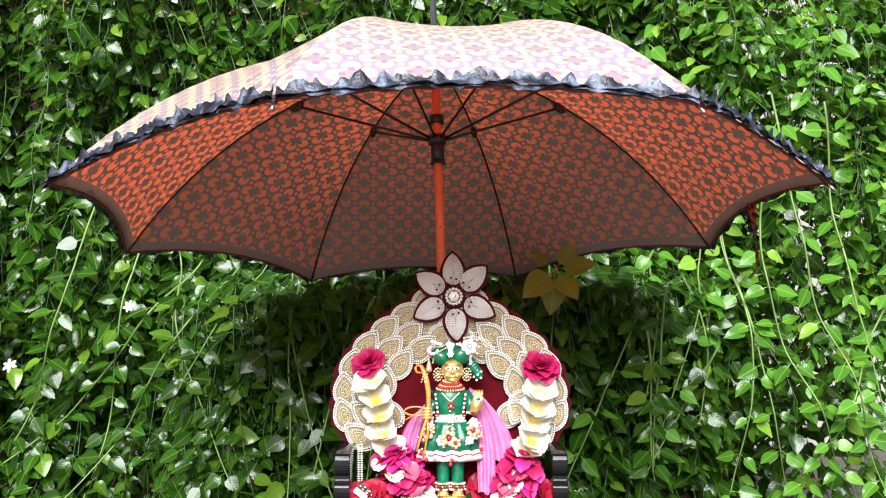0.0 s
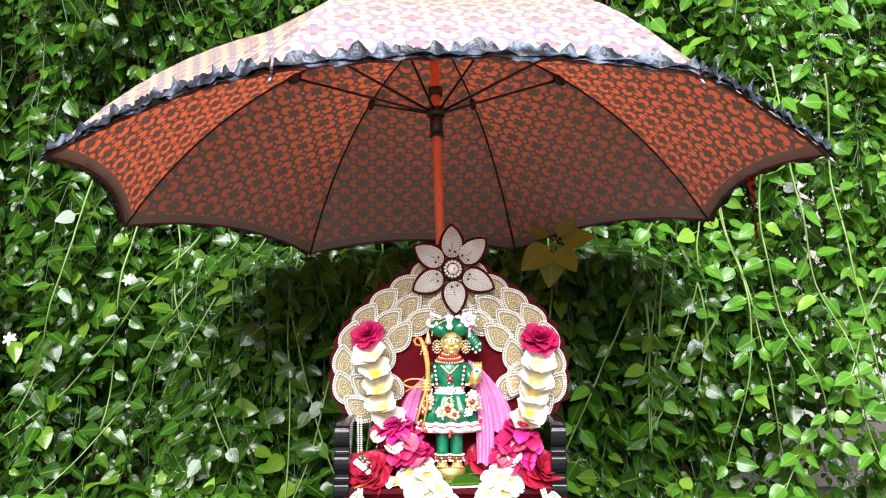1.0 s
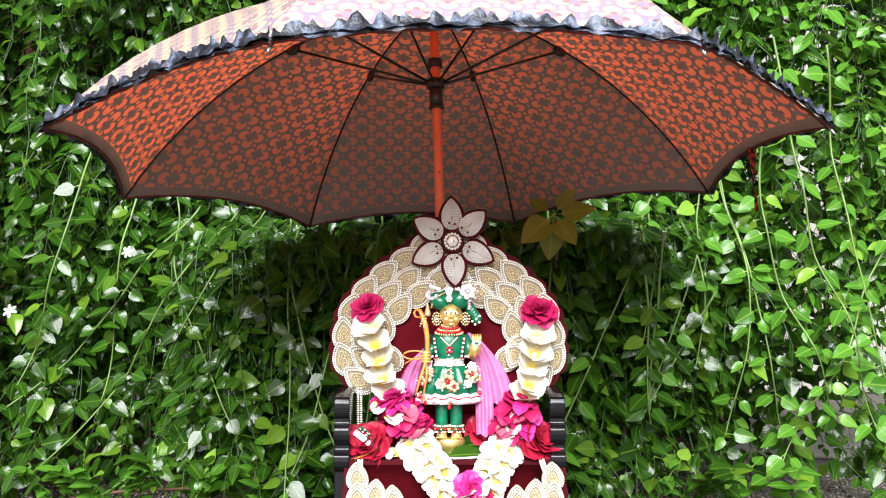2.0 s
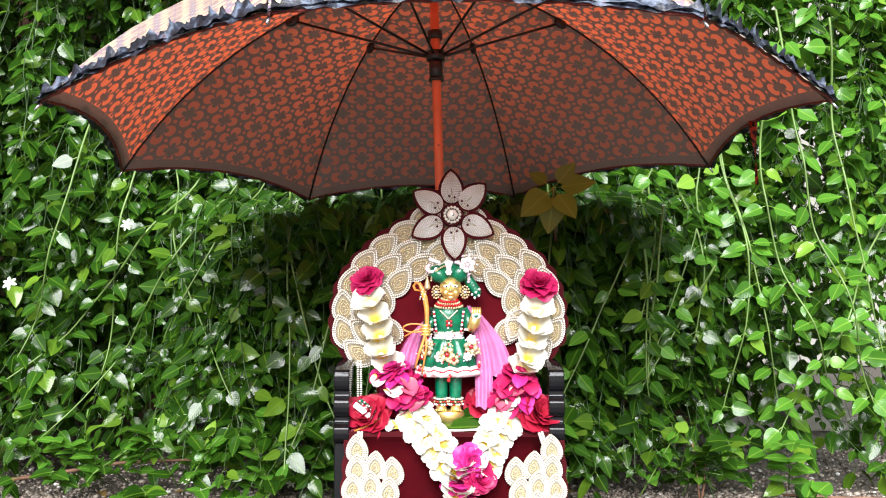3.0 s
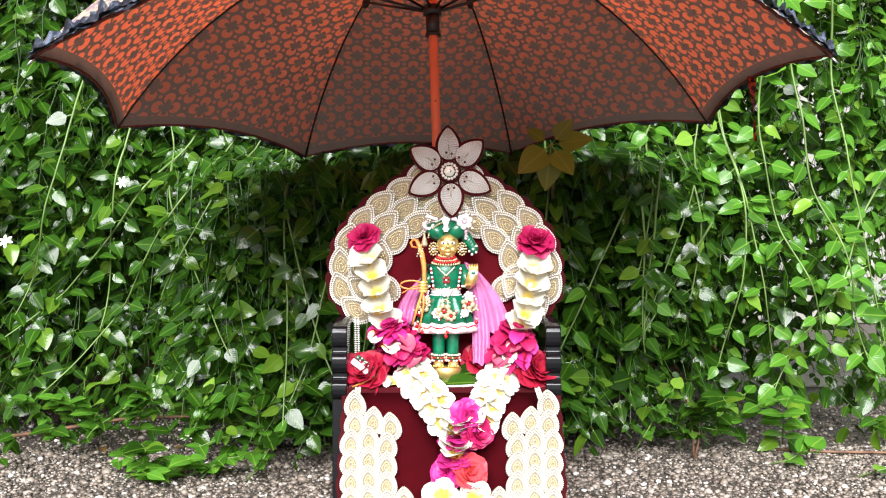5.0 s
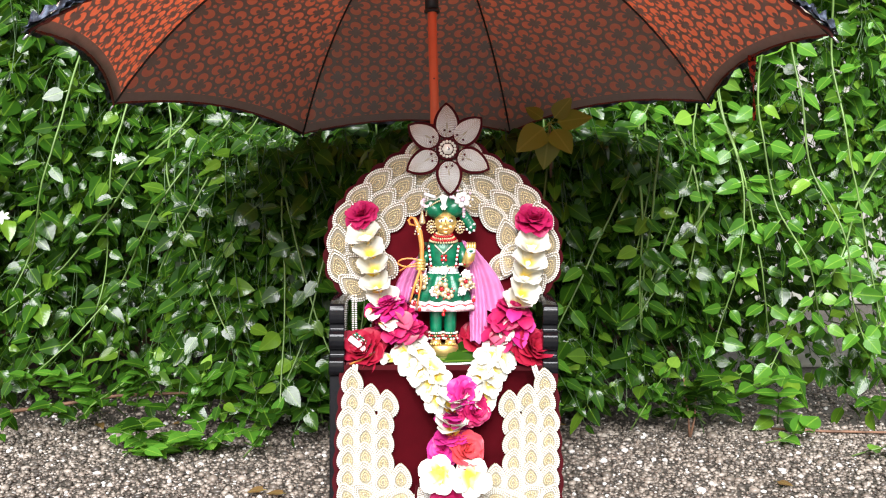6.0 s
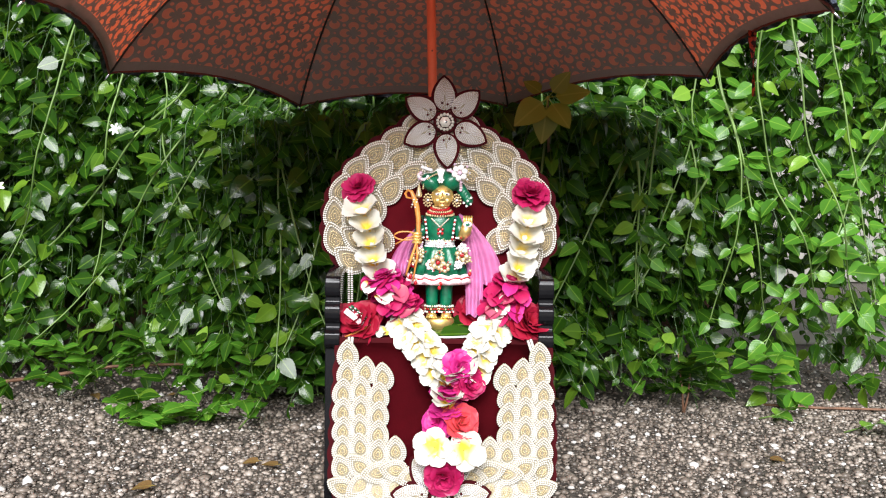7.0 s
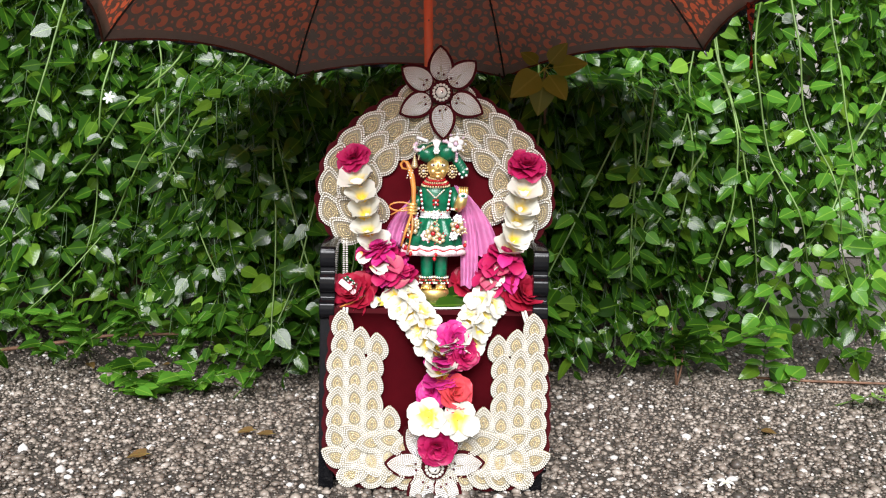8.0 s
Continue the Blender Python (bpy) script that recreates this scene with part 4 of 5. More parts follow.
    for s in (-1, 1):
        for i in range(11):
            f = i / 10
            dot(s * (0.0215 - 0.004 * f), -0.0135 - 0.003 * f, 0.149 - 0.03 * f, 0.0021, (black, white, red, white)[i % 4])
            dot(s * (0.012 - 0.012 * f), -0.0165, 0.148 - 0.012 * f, 0.0013, silver if i % 2 else gold)
        for i in range(12):
            a = i * 0.5236
            dot(0.03 * s + 0.0078 * math.cos(a), -0.011 + 0.0078 * math.sin(a), 0.121, 0.0018, white if i % 3 else red)
    jewel(0.0005, -0.0185, 0.13, 0.0062, 2, red, silver, 4, 0.785)
    jewel(0.0005, -0.0195, 0.1125, 0.0075, 3, silver, white, 6)
    for i in range(6):
        dot(-0.0055 + 0.0022 * i, -0.0195, 0.1035 - 0.0022 * abs(i - 2.5), 0.0015, gold)
    # blossoms of gold and silver on the skirt
    for x, y, z, r, slot, heart in ((-0.0025, -0.0255, 0.0865, 0.0125, gold, red), (-0.0125, -0.0255, 0.083, 0.0085, lace, gold), (0.007, -0.027, 0.0795, 0.0085, gold, red), (-0.032, -0.0205, 0.093, 0.0105, gold, red), (-0.0275, -0.022, 0.101, 0.007, gold, gold), (-0.038, -0.018, 0.0845, 0.007, red, gold), (0.0315, -0.021, 0.097, 0.0115, gold, red), (0.032, -0.0215, 0.1075, 0.0075, white, silver), (0.0265, -0.0235, 0.0835, 0.007, silver, white), (0.0395, -0.017, 0.0915, 0.0065, gold, white), (-0.0295, -0.018, 0.1095, 0.0065, mauve, red)):
        jewel(x, y, z, r, 3, slot, heart, 6, x * 90)
    for x, z in ((-0.0335, 0.0575), (0.0, 0.051), (0.0425, 0.071), (-0.0405, 0.067), (0.002, 0.057)):
        dot(x, -0.0285, z, 0.003, red, (1, 1, 1.2))
        dot(x + 0.0008, -0.0285, z + 0.0048, 0.0021, gold)
    # brass grips
    tube(bm, [(-0.03, -0.011, 0.122), (-0.0325, -0.018, 0.1205)], [0.0068, 0.0062], 10)
    for i in range(4):
        ball(bm, (-0.0325, -0.0225, 0.1145 + 0.0042 * i), 0.0042, (1.9, 1.2, 0.6), 2)
    tube(bm, [(0.0305, -0.011, 0.121), (0.036, -0.018, 0.13), (0.0385, -0.02, 0.14)], [0.0065, 0.0082, 0.0075], 12)
    for i in range(4):
        tube(bm, [(0.0335 + 0.0034 * i, -0.0215, 0.138), (0.0338 + 0.0034 * i, -0.0225, 0.1475), (0.034 + 0.0034 * i, -0.0205, 0.1525)], [0.0018, 0.0019, 0.0014], 7)
    paint(brass)
    dot(0.0385, -0.0255, 0.1405, 0.0055, silver, (1.25, 0.5, 0.85), 2)
    dot(0.0385, -0.0278, 0.1405, 0.0026, green, (1.2, 0.5, 0.9), 2)
    # curved staff with a curled head and a hanging bell
    tube(bm, [(-0.0405, -0.022, 0.176), (-0.0475, -0.022, 0.1775), (-0.0495, -0.022, 0.183), (-0.046, -0.022, 0.1875), (-0.041, -0.022, 0.186), (-0.0375, -0.022, 0.178), (-0.0335, -0.022, 0.166), (-0.031, -0.022, 0.15), (-0.0305, -0.024, 0.13), (-0.0335, -0.026, 0.112), (-0.041, -0.027, 0.09), (-0.047, -0.027, 0.068)], [0.0012, 0.0016, 0.0019, 0.0021, 0.0026, 0.0034, 0.0038, 0.0036, 0.003, 0.002, 0.0018, 0.0013], 9)
    paint(horn)
    for i in range(9):
        dot(-0.0405 + 0.001 * i, -0.0245, 0.164 + 0.0035 * (i % 5), 0.0014, white if i % 2 else gold)
    for i in range(7):
        dot(-0.0305, -0.015, 0.1975 - 0.0028 * i, 0.0012 + 0.0007 * i, gold, (1, 1, 0.8))
    bmesh.ops.recalc_face_normals(bm, faces=bm.faces[:])
    ob = part("statue", bm, S + [M_LIPS])
    ob.matrix_world = pose(0.0105, 1.343, 0.2805)
    return tagged(ob, "small brass statue dressed in a green satin coat with beads", "statue")


build_statue()


# ---- flowers ----
def petal_material(name, heart, body, edge, through_share=0.3, rough=0.5):
    k = Mat(name)
    uv = k.n.new("ShaderNodeUVMap").outputs[0]
    s = k.node("ShaderNodeSeparateXYZ", Vector=uv)
    n = k.noise(90.0, 3)
    t = k.math("ADD", s.outputs[1], k.math("MULTIPLY", k.math("SUBTRACT", n, 0.5), 0.18))
    col = k.ramp(t, (0.0, heart), (0.24, heart), (0.5, body), (1.0, edge))
    r = k.random()
    col = k.mix(k.math("MULTIPLY", r, 0.12), col, tuple(c * 0.6 for c in body))
    k.set(Base_Color=col, Roughness=rough)
    k.bump(k.noise(300.0, 3), 0.2, 0.0008)
    k.see_through(col, through_share)
    return k.m


M_FRANGI = petal_material("frangipani_petals", (0.85, 0.62, 0.06), (0.62, 0.605, 0.515), (0.68, 0.67, 0.61), 0.16, 0.45)
M_ROSE = petal_material("crimson_rose_petals", (0.32, 0.004, 0.05), (0.42, 0.006, 0.075), (0.5, 0.015, 0.12), 0.25)
M_MAGENTA = petal_material("magenta_rose_petals", (0.5, 0.012, 0.13), (0.56, 0.015, 0.19), (0.62, 0.04, 0.27), 0.25)
M_BLUSH = petal_material("blush_petals", (0.55, 0.25, 0.25), (0.5, 0.11, 0.17), (0.42, 0.03, 0.1), 0.15)
M_DARKROSE = petal_material("dark_red_rose_petals", (0.22, 0.003, 0.012), (0.3, 0.004, 0.02), (0.36, 0.01, 0.04), 0.2)
M_CORAL = petal_material("coral_petals", (0.8, 0.2, 0.12), (0.75, 0.1, 0.1), (0.7, 0.06, 0.09), 0.3)


def petals_mesh(name, specs, material, seed):
    """Many petals round one centre. Each: turn, opening angle, root radius, root height, length, width, curl."""
    rnd = random.Random(seed)
    V, F, UV = [], [], []
    nu, nv = 5, 6
    for turn, opening, root, height, long, wide, curl in specs:
        k = len(V)
        ph, am = rnd.uniform(0, 6.28), rnd.uniform(0.0, 1.0)
        for j in range(nv + 1):
            t = j / nv
            half = 0.5 * wide * (0.32 + 0.68 * math.sin(math.pi * min(1, 0.12 + 0.62 * t))) * (1 if t < 0.75 else math.sqrt(max(0.0, 1 - ((t - 0.75) / 0.27) ** 2)))
            a = opening + curl * (t - 0.4)
            out, up = root + long * t * math.sin(a), height + long * t * math.cos(a)
            for i in range(nu):
                s = i / (nu - 1) * 2 - 1
                cup = 0.28 * half * s * s
                ruf = 0.06 * wide * am * math.sin(3.3 * s + ph + 3 * t) * t
                x = out - (cup - ruf) * math.cos(a)
                z = up + (cup - ruf) * math.sin(a)
                y = half * s + 0.12 * wide * t * am * 0.5
                c, sn = math.cos(turn), math.sin(turn)
                V.append((x * c - y * sn, x * sn + y * c, z))
                UV.append((0.5 + 0.5 * s, t))
        for j in range(nv):
            for i in range(nu - 1):
                a = k + j * nu + i
                F.append((a, a + 1, a + nu + 1, a + nu))
    ob = arrays(name, V, F, material, None, "", UV)
    me = ob.data
    bpy.data.objects.remove(ob)
    return me


def blossom_set(name, specs, core, material, seed):
    """The meshes of one kind of blossom: its heart, and each outer petal by itself."""
    heart = petals_mesh(name, specs[:core], material, seed)
    return [heart] + [petals_mesh("petal", [sp], material, seed * 50 + i) for i, sp in enumerate(specs[core:])]


def set_blossom(name, meshes, parent, m):
    """Places a blossom at the world pose m, its petals under it."""
    ob = new(name, meshes[0])
    if parent is None:
        ob.matrix_world = m
    else:
        ob.parent = parent
        ob.matrix_basis = parent.matrix_world.inverted() @ m
    for me in meshes[1:]:
        new("petal", me).parent = ob
    return ob


def frangipani(seed, opening):
    rnd = random.Random(seed)
    return blossom_set("frangipani", [(i * 1.2566 + rnd.uniform(-0.12, 0.12), opening + rnd.uniform(-0.08, 0.08), 0.0006, 0.0, 0.033 * rnd.uniform(0.93, 1.06), 0.031, 0.3 + rnd.uniform(-0.15, 0.2)) for i in range(5)], 1, M_FRANGI, seed)


def rose(seed, material, flat=1.0):
    rnd = random.Random(seed)
    specs = []
    for ring, (n, op, long) in enumerate(((4, 0.12, 0.017), (5, 0.38, 0.02), (6, 0.68, 0.023), (7, 1.0, 0.025), (8, 1.32, 0.026))):
        for i in range(n):
            specs.append((i * 6.283 / n + ring * 0.7 + rnd.uniform(-0.2, 0.2), op * flat + rnd.uniform(-0.14, 0.14), 0.001 + 0.0012 * ring, 0.004 - 0.001 * ring, long * rnd.uniform(0.85, 1.1), 0.021 + 0.0018 * ring, rnd.uniform(0.1, 0.8)))
    return blossom_set("rose", specs, 1, material, seed)


FRANGI_CUP = [frangipani(s, 0.66) for s in (1, 2, 3, 4)]
FRANGI_MID = [frangipani(s, 1.02) for s in (11, 12, 13)]
FRANGI_OPEN = [frangipani(s, 1.15) for s in (7, 8)]
ROSES = [rose(s, M_ROSE) for s in (1, 2)]
MAGENTA = [rose(s, M_MAGENTA, 1.15) for s in (3, 4)]
DARKROSES = [rose(s, M_DARKROSE) for s in (5, 6)]
CORALS = [rose(9, M_CORAL, 0.7)]
LOOSE = petals_mesh("petal", [(0.0, 1.45, 0.0, 0.0, 0.03, 0.026, 0.5)], M_FRANGI, 21)
LOOSE_PINK = petals_mesh("petal", [(0.0, 1.45, 0.0, 0.0, 0.03, 0.028, 0.6)], M_BLUSH, 23)
LOOSE_MAG = petals_mesh("petal", [(0.0, 1.45, 0.0, 0.0, 0.032, 0.026, 0.6)], M_MAGENTA, 24)
LOOSE_RED = petals_mesh("petal", [(0.0, 1.45, 0.0, 0.0, 0.03, 0.028, 0.6)], M_ROSE, 22)


def facing(place, axis, spin, scale=(1, 1, 1)):
    """A pose with +z along axis."""
    q = Vector(axis).normalized().to_track_quat("Z", "Y").to_matrix().to_4x4()
    return Matrix.Translation(place) @ q @ pose(0, 0, 0, 0, 0, spin) @ Matrix.Diagonal((*scale, 1.0))


def build_garland():
    g = thing("garland", "fresh garland of white frangipani and crimson rose petals on the throne", "garland", at=pose(0.02, 1.262, 0.06))
    rnd = random.Random(31)

    def blossom(mesh, p, axis, size=1.0, squash=1.0):
        set_blossom(mesh[0].name.split(".")[0], mesh, g, facing(p, axis, rnd.uniform(0, 360), (size, size, size * squash)))

    def run(a, b, n, bend, axis, meshes, size, squash=1.0):
        a, b = Vector(a), Vector(b)
        for i in range(n):
            f = i / max(1, n - 1)
            p = a.lerp(b, f) + Vector(bend) * math.sin(math.pi * f) + Vector([rnd.uniform(-0.0018, 0.0018) for _ in range(3)])
            ax = Vector(axis) + Vector([rnd.uniform(-0.16, 0.16) for _ in range(3)])
            blossom(meshes[rnd.randrange(len(meshes))], p, ax, size * rnd.uniform(0.94, 1.06), squash)

    # strings hanging at both sides of the figure
    blossom(ROSES[0], (-0.108, 1.366, 0.470), (-0.25, -0.75, 0.6), 0.82)
    blossom(ROSES[1], (0.142, 1.366, 0.462), (0.05, -0.6, 0.8), 1.0)
    run((-0.1, 1.357, 0.433), (-0.075, 1.345, 0.341), 5, (0.0, 0, 0), (-0.1, -0.66, 0.74), FRANGI_CUP, 1.0)
    run((0.138, 1.357, 0.42), (0.118, 1.345, 0.335), 5, (0.0, 0, 0), (0.06, -0.66, 0.74), FRANGI_CUP, 1.0)
    # packed rose petals, with pale petals between
    for sgn, a, b in ((-1, (-0.072, 1.337, 0.342), (-0.04, 1.327, 0.298)), (1, (0.113, 1.337, 0.336), (0.096, 1.327, 0.296))):
        run(a, b, 6, (0, 0, 0), (0.35 * sgn, -0.35, 0.86), [ROSES[0], MAGENTA[0], ROSES[1]] if sgn < 0 else ROSES, 1.0, 0.45)
        for i in range(20):
            f = (i + 0.5) / 20
            p = Vector(a).lerp(Vector(b), f) + Vector((rnd.uniform(-0.024, 0.014), -0.012 - 0.008 * rnd.random(), rnd.uniform(-0.006, 0.006)))
            mesh = (LOOSE_RED, LOOSE_MAG, LOOSE, LOOSE_RED, LOOSE_PINK)[i % 5]
            under("petal", mesh, g, facing(p, (rnd.uniform(-0.3, 0.3), -0.35, 0.95), rnd.uniform(200, 340), (0.85, 0.85, 0.85)), "pale petal" if mesh is LOOSE else "")
    # the two strings meeting over the apron
    for sgn, a, b in ((-1, (-0.037, 1.314, 0.284), (0.008, 1.272, 0.224)), (1, (0.092, 1.314, 0.284), (0.057, 1.272, 0.228))):
        along = (Vector(b) - Vector(a)).normalized()
        side = along.cross(Vector((0.0, -1.0, 0.3))).normalized()
        for i in range(5):
            f = i / 4
            for q in (-1, 1):
                p = Vector(a).lerp(Vector(b), f) + Vector((0.0, -0.008 * math.sin(math.pi * f) - 0.003, 0.004 * math.sin(math.pi * f))) + side * (0.0068 * q + rnd.uniform(-0.002, 0.002)) + along * rnd.uniform(-0.004, 0.004)
                ax = Vector((0.0, -0.85, 0.35)) + side * 0.55 * q - along * 0.25 + Vector([rnd.uniform(-0.14, 0.14) for _ in range(3)])
                blossom(FRANGI_MID[rnd.randrange(3)], p, ax, 0.68 * rnd.uniform(0.94, 1.06))
    blossom(MAGENTA[1], (0.040, 1.264, 0.226), (0.3, -0.9, 0.3), 0.85)
    blossom(ROSES[0], (0.051, 1.262, 0.208), (0.4, -0.85, 0.1), 0.8)
    # tail
    run((0.022, 1.262, 0.212), (0.022, 1.262, 0.207), 2, (0, 0, 0), (0.05, -0.45, 0.85), FRANGI_CUP, 0.9)
    run((0.024, 1.268, 0.199), (0.025, 1.268, 0.193), 2, (0, 0, 0), (0.0, -0.25, 0.97), MAGENTA, 0.82, 0.42)
    run((0.022, 1.258, 0.184), (0.022, 1.258, 0.178), 2, (0, 0, 0), (0.0, -0.35, 0.9), FRANGI_CUP, 0.95)
    run((0.024, 1.268, 0.172), (0.026, 1.268, 0.166), 2, (0, 0, 0), (0.0, -0.25, 0.97), MAGENTA, 0.84, 0.42)
    blossom(MAGENTA[0], (0.012, 1.266, 0.152), (-0.5, -0.7, 0.4), 0.85, 0.7)
    blossom(CORALS[0], (0.038, 1.262, 0.152), (0.45, -0.8, 0.35), 0.95)
    blossom(FRANGI_OPEN[0], (0.006, 1.252, 0.121), (-0.2, -0.95, 0.2), 0.9)
    blossom(FRANGI_OPEN[1], (0.046, 1.25, 0.118), (0.25, -0.95, 0.1), 0.9)
    blossom(ROSES[1], (0.02, 1.262, 0.08), (0.0, -0.9, -0.25), 0.98)
    # string that carries the blossoms
    bm = bmesh.new()
    inv = g.matrix_world.inverted()
    for pts in ([(-0.1, 1.377, 0.482), (-0.098, 1.358, 0.45), (-0.073, 1.347, 0.35), (-0.04, 1.32, 0.29), (0.008, 1.274, 0.22), (0.022, 1.273, 0.2), (0.02, 1.268, 0.09)], [(0.142, 1.377, 0.482), (0.137, 1.358, 0.44), (0.117, 1.347, 0.34), (0.092, 1.32, 0.285), (0.05, 1.274, 0.22), (0.022, 1.273, 0.2)]):
        tube(bm, [inv @ Vector(p) for p in pts], 0.0009, 5)
    part("string", bm, M_WHITE, g, "white cotton string")


build_garland()


# ---- small things on the seat ----
def build_offerings():
    rnd = random.Random(8)
    for p, ax, sc in (((-0.098, 1.318, 0.278), (-0.4, -0.7, 0.5), 1.2), ((0.134, 1.318, 0.281), (0.45, -0.7, 0.5), 1.2), ((-0.03, 1.366, 0.282), (-0.2, -0.7, 0.6), 1.1), ((0.062, 1.366, 0.288), (0.2, -0.7, 0.6), 1.1), ((-0.112, 1.338, 0.282), (-0.5, -0.5, 0.7), 1.0), ((0.105, 1.352, 0.284), (0.2, -0.7, 0.6), 1.1), ((-0.062, 1.36, 0.285), (0.0, -0.7, 0.7), 1.1)):
        me = DARKROSES[rnd.randrange(2)]
        ob = set_blossom("rose_blossom", me, None, facing(p, ax, rnd.uniform(0, 360), (sc, sc, sc)))
        tagged(ob, "dark crimson rose blossom lying on the throne seat", "flower", "roses on the seat")
    # leaves under the statue
    for p, way, size in (((-0.012, 1.322, 0.2675), (0.97, -0.1, 0.0), 0.072), ((0.03, 1.335, 0.275), (0.8, 0.3, 0.12), 0.05), ((0.012, 1.31, 0.266), (0.7, 0.12, 0.03), 0.06)):
        b, w = np.array([p]), np.array([way])
        fr = leaf_frames(b, w, np.array([(0.0, -0.55, 0.85)]), np.array([size]), np.random.default_rng(int(size * 1000)))[0]
        o = fr.mean(0)
        ob = arrays("green_leaf", fr - o, LEAF_F, M_LEAF, None, "", LEAF_UV)
        ob.location = o
        tagged(ob, "fresh green leaf laid at the statue's feet", "leaf")
    # pearl string on the seat's front edge
    V, F, mats = [], [], []
    for i in range(34):
        f = i / 33
        bead(V, F, mats, (-0.036 + 0.08 * f, 0, -0.002 * math.sin(f * 3.14)), 0.0022, 0)
    ob = new("pearl_string", mesh_of("pearl_string", V, F, mats, [M_WHITE]))
    ob.matrix_world = pose(0.013, 1.304, 0.2645)
    tagged(ob, "string of small white pearls on the seat edge", "beads")
    # pink and green braid roll
    roll = thing("braid_roll", "rolled pink and green trimming leaning on the flowers", "trimming", at=pose(-0.1, 1.306, 0.287, 0, 38, 0))
    bm = box(bmesh.new(), (-0.024, -0.004, -0.007), (0.024, 0.004, 0.001), 0.0015)
    part("band", bm, M_TRIM, roll, "pale pink lace band")
    V, F, mats = [], [], []
    rnd = random.Random(5)
    for i in range(60):
        bead(V, F, mats, (rnd.uniform(-0.022, 0.022), rnd.uniform(-0.004, 0.003), 0.002 + rnd.uniform(0, 0.006)), 0.0017, rnd.choice((0, 0, 1)))
    under("bead_edging", mesh_of("bead_edging", V, F, mats, [M_GREEN, M_WHITE]), roll, roll.matrix_world, "green and white bead edging")
    # loose petals and an orange stalk on the seat
    bm = bmesh.new()
    tube(bm, [(-0.022, 0, 0), (-0.008, -0.002, 0.006), (0.012, 0, 0.016)], [0.0012, 0.0017, 0.001], 7)
    ob = part("orange_stalk", bm, M_HORN)
    ob.matrix_world = pose(-0.098, 1.302, 0.2625)
    tagged(ob, "thin orange flower stalk on the seat", "stalk")
    for i in range(7):
        ob = new("loose_petal", LOOSE)
        ob.matrix_world = facing((-0.075 + 0.028 * rnd.random(), 1.304 + 0.006 * rnd.random(), 0.266 + 0.003 * i * 0.4), (rnd.uniform(-0.4, 0.4), -0.6, 0.8), rnd.uniform(0, 360), (0.42, 0.42, 0.42))
        tagged(ob, "small white petal fallen on the seat", "petal", "petals on the seat")


build_offerings()


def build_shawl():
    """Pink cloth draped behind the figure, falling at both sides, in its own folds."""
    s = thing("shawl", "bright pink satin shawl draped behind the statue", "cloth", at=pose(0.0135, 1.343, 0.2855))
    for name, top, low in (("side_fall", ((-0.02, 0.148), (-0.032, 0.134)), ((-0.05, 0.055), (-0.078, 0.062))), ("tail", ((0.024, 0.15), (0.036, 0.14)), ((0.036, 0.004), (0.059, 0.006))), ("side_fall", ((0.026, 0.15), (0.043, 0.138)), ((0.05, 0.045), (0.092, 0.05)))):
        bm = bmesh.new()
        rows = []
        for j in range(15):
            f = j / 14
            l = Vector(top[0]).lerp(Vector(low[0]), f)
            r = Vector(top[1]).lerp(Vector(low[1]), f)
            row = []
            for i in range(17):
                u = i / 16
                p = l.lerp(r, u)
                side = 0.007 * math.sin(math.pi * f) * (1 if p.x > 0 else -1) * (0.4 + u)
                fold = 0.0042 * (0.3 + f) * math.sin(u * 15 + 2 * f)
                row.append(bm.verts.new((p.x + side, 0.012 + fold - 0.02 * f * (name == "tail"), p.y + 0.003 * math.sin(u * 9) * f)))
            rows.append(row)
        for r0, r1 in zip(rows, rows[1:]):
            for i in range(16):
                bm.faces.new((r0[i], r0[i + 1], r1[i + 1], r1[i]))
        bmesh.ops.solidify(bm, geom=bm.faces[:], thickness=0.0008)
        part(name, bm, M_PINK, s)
    r = thing("ribbon", "thin orange ribbon tied in a loop beside the statue", "ribbon", at=pose(-0.024, 1.32, 0.4))
    bm = bmesh.new()
    loop = [(0.002 - 0.016 * (1 - math.cos(a)), 0, 0.006 * math.sin(a) + 0.004) for a in [i * 0.449 for i in range(15)]]
    tube(bm, loop, 0.0012, 6)
    part("bow_loop", bm, M_HORN, r)
    bm = bmesh.new()
    tube(bm, [(0.002, 0, 0.004), (-0.012, -0.001, 0.001), (-0.028, 0, -0.008)], 0.0011, 6)
    tube(bm, [(0.002, 0, 0.004), (0.003, -0.002, -0.025), (-0.003, -0.002, -0.06)], [0.0012, 0.0016, 0.001], 6)
    part("ribbon_end", bm, M_HORN, r)


build_shawl()


# ---- plants at the foot of the hedge ----
M_YOUNG = leaf_material("young_leaf", (0.04, 0.13, 0.012), (0.085, 0.24, 0.024), (0.24, 0.42, 0.05), 0.25)
# green leaf, with the umbrella's orange light mixed into the colour
M_OLIVE = leaf_material("yellowing_leaf", (0.16, 0.17, 0.02), (0.24, 0.24, 0.03), (0.34, 0.33, 0.06), 0.5)
M_DRY = leaf_material("dry_leaf", (0.1, 0.05, 0.02), (0.2, 0.12, 0.04), (0.35, 0.28, 0.06), 0.7)
M_STAR = petal_material("jasmine_petals", (0.75, 0.75, 0.6), (0.85, 0.85, 0.8), (0.88, 0.88, 0.85), 0.3)


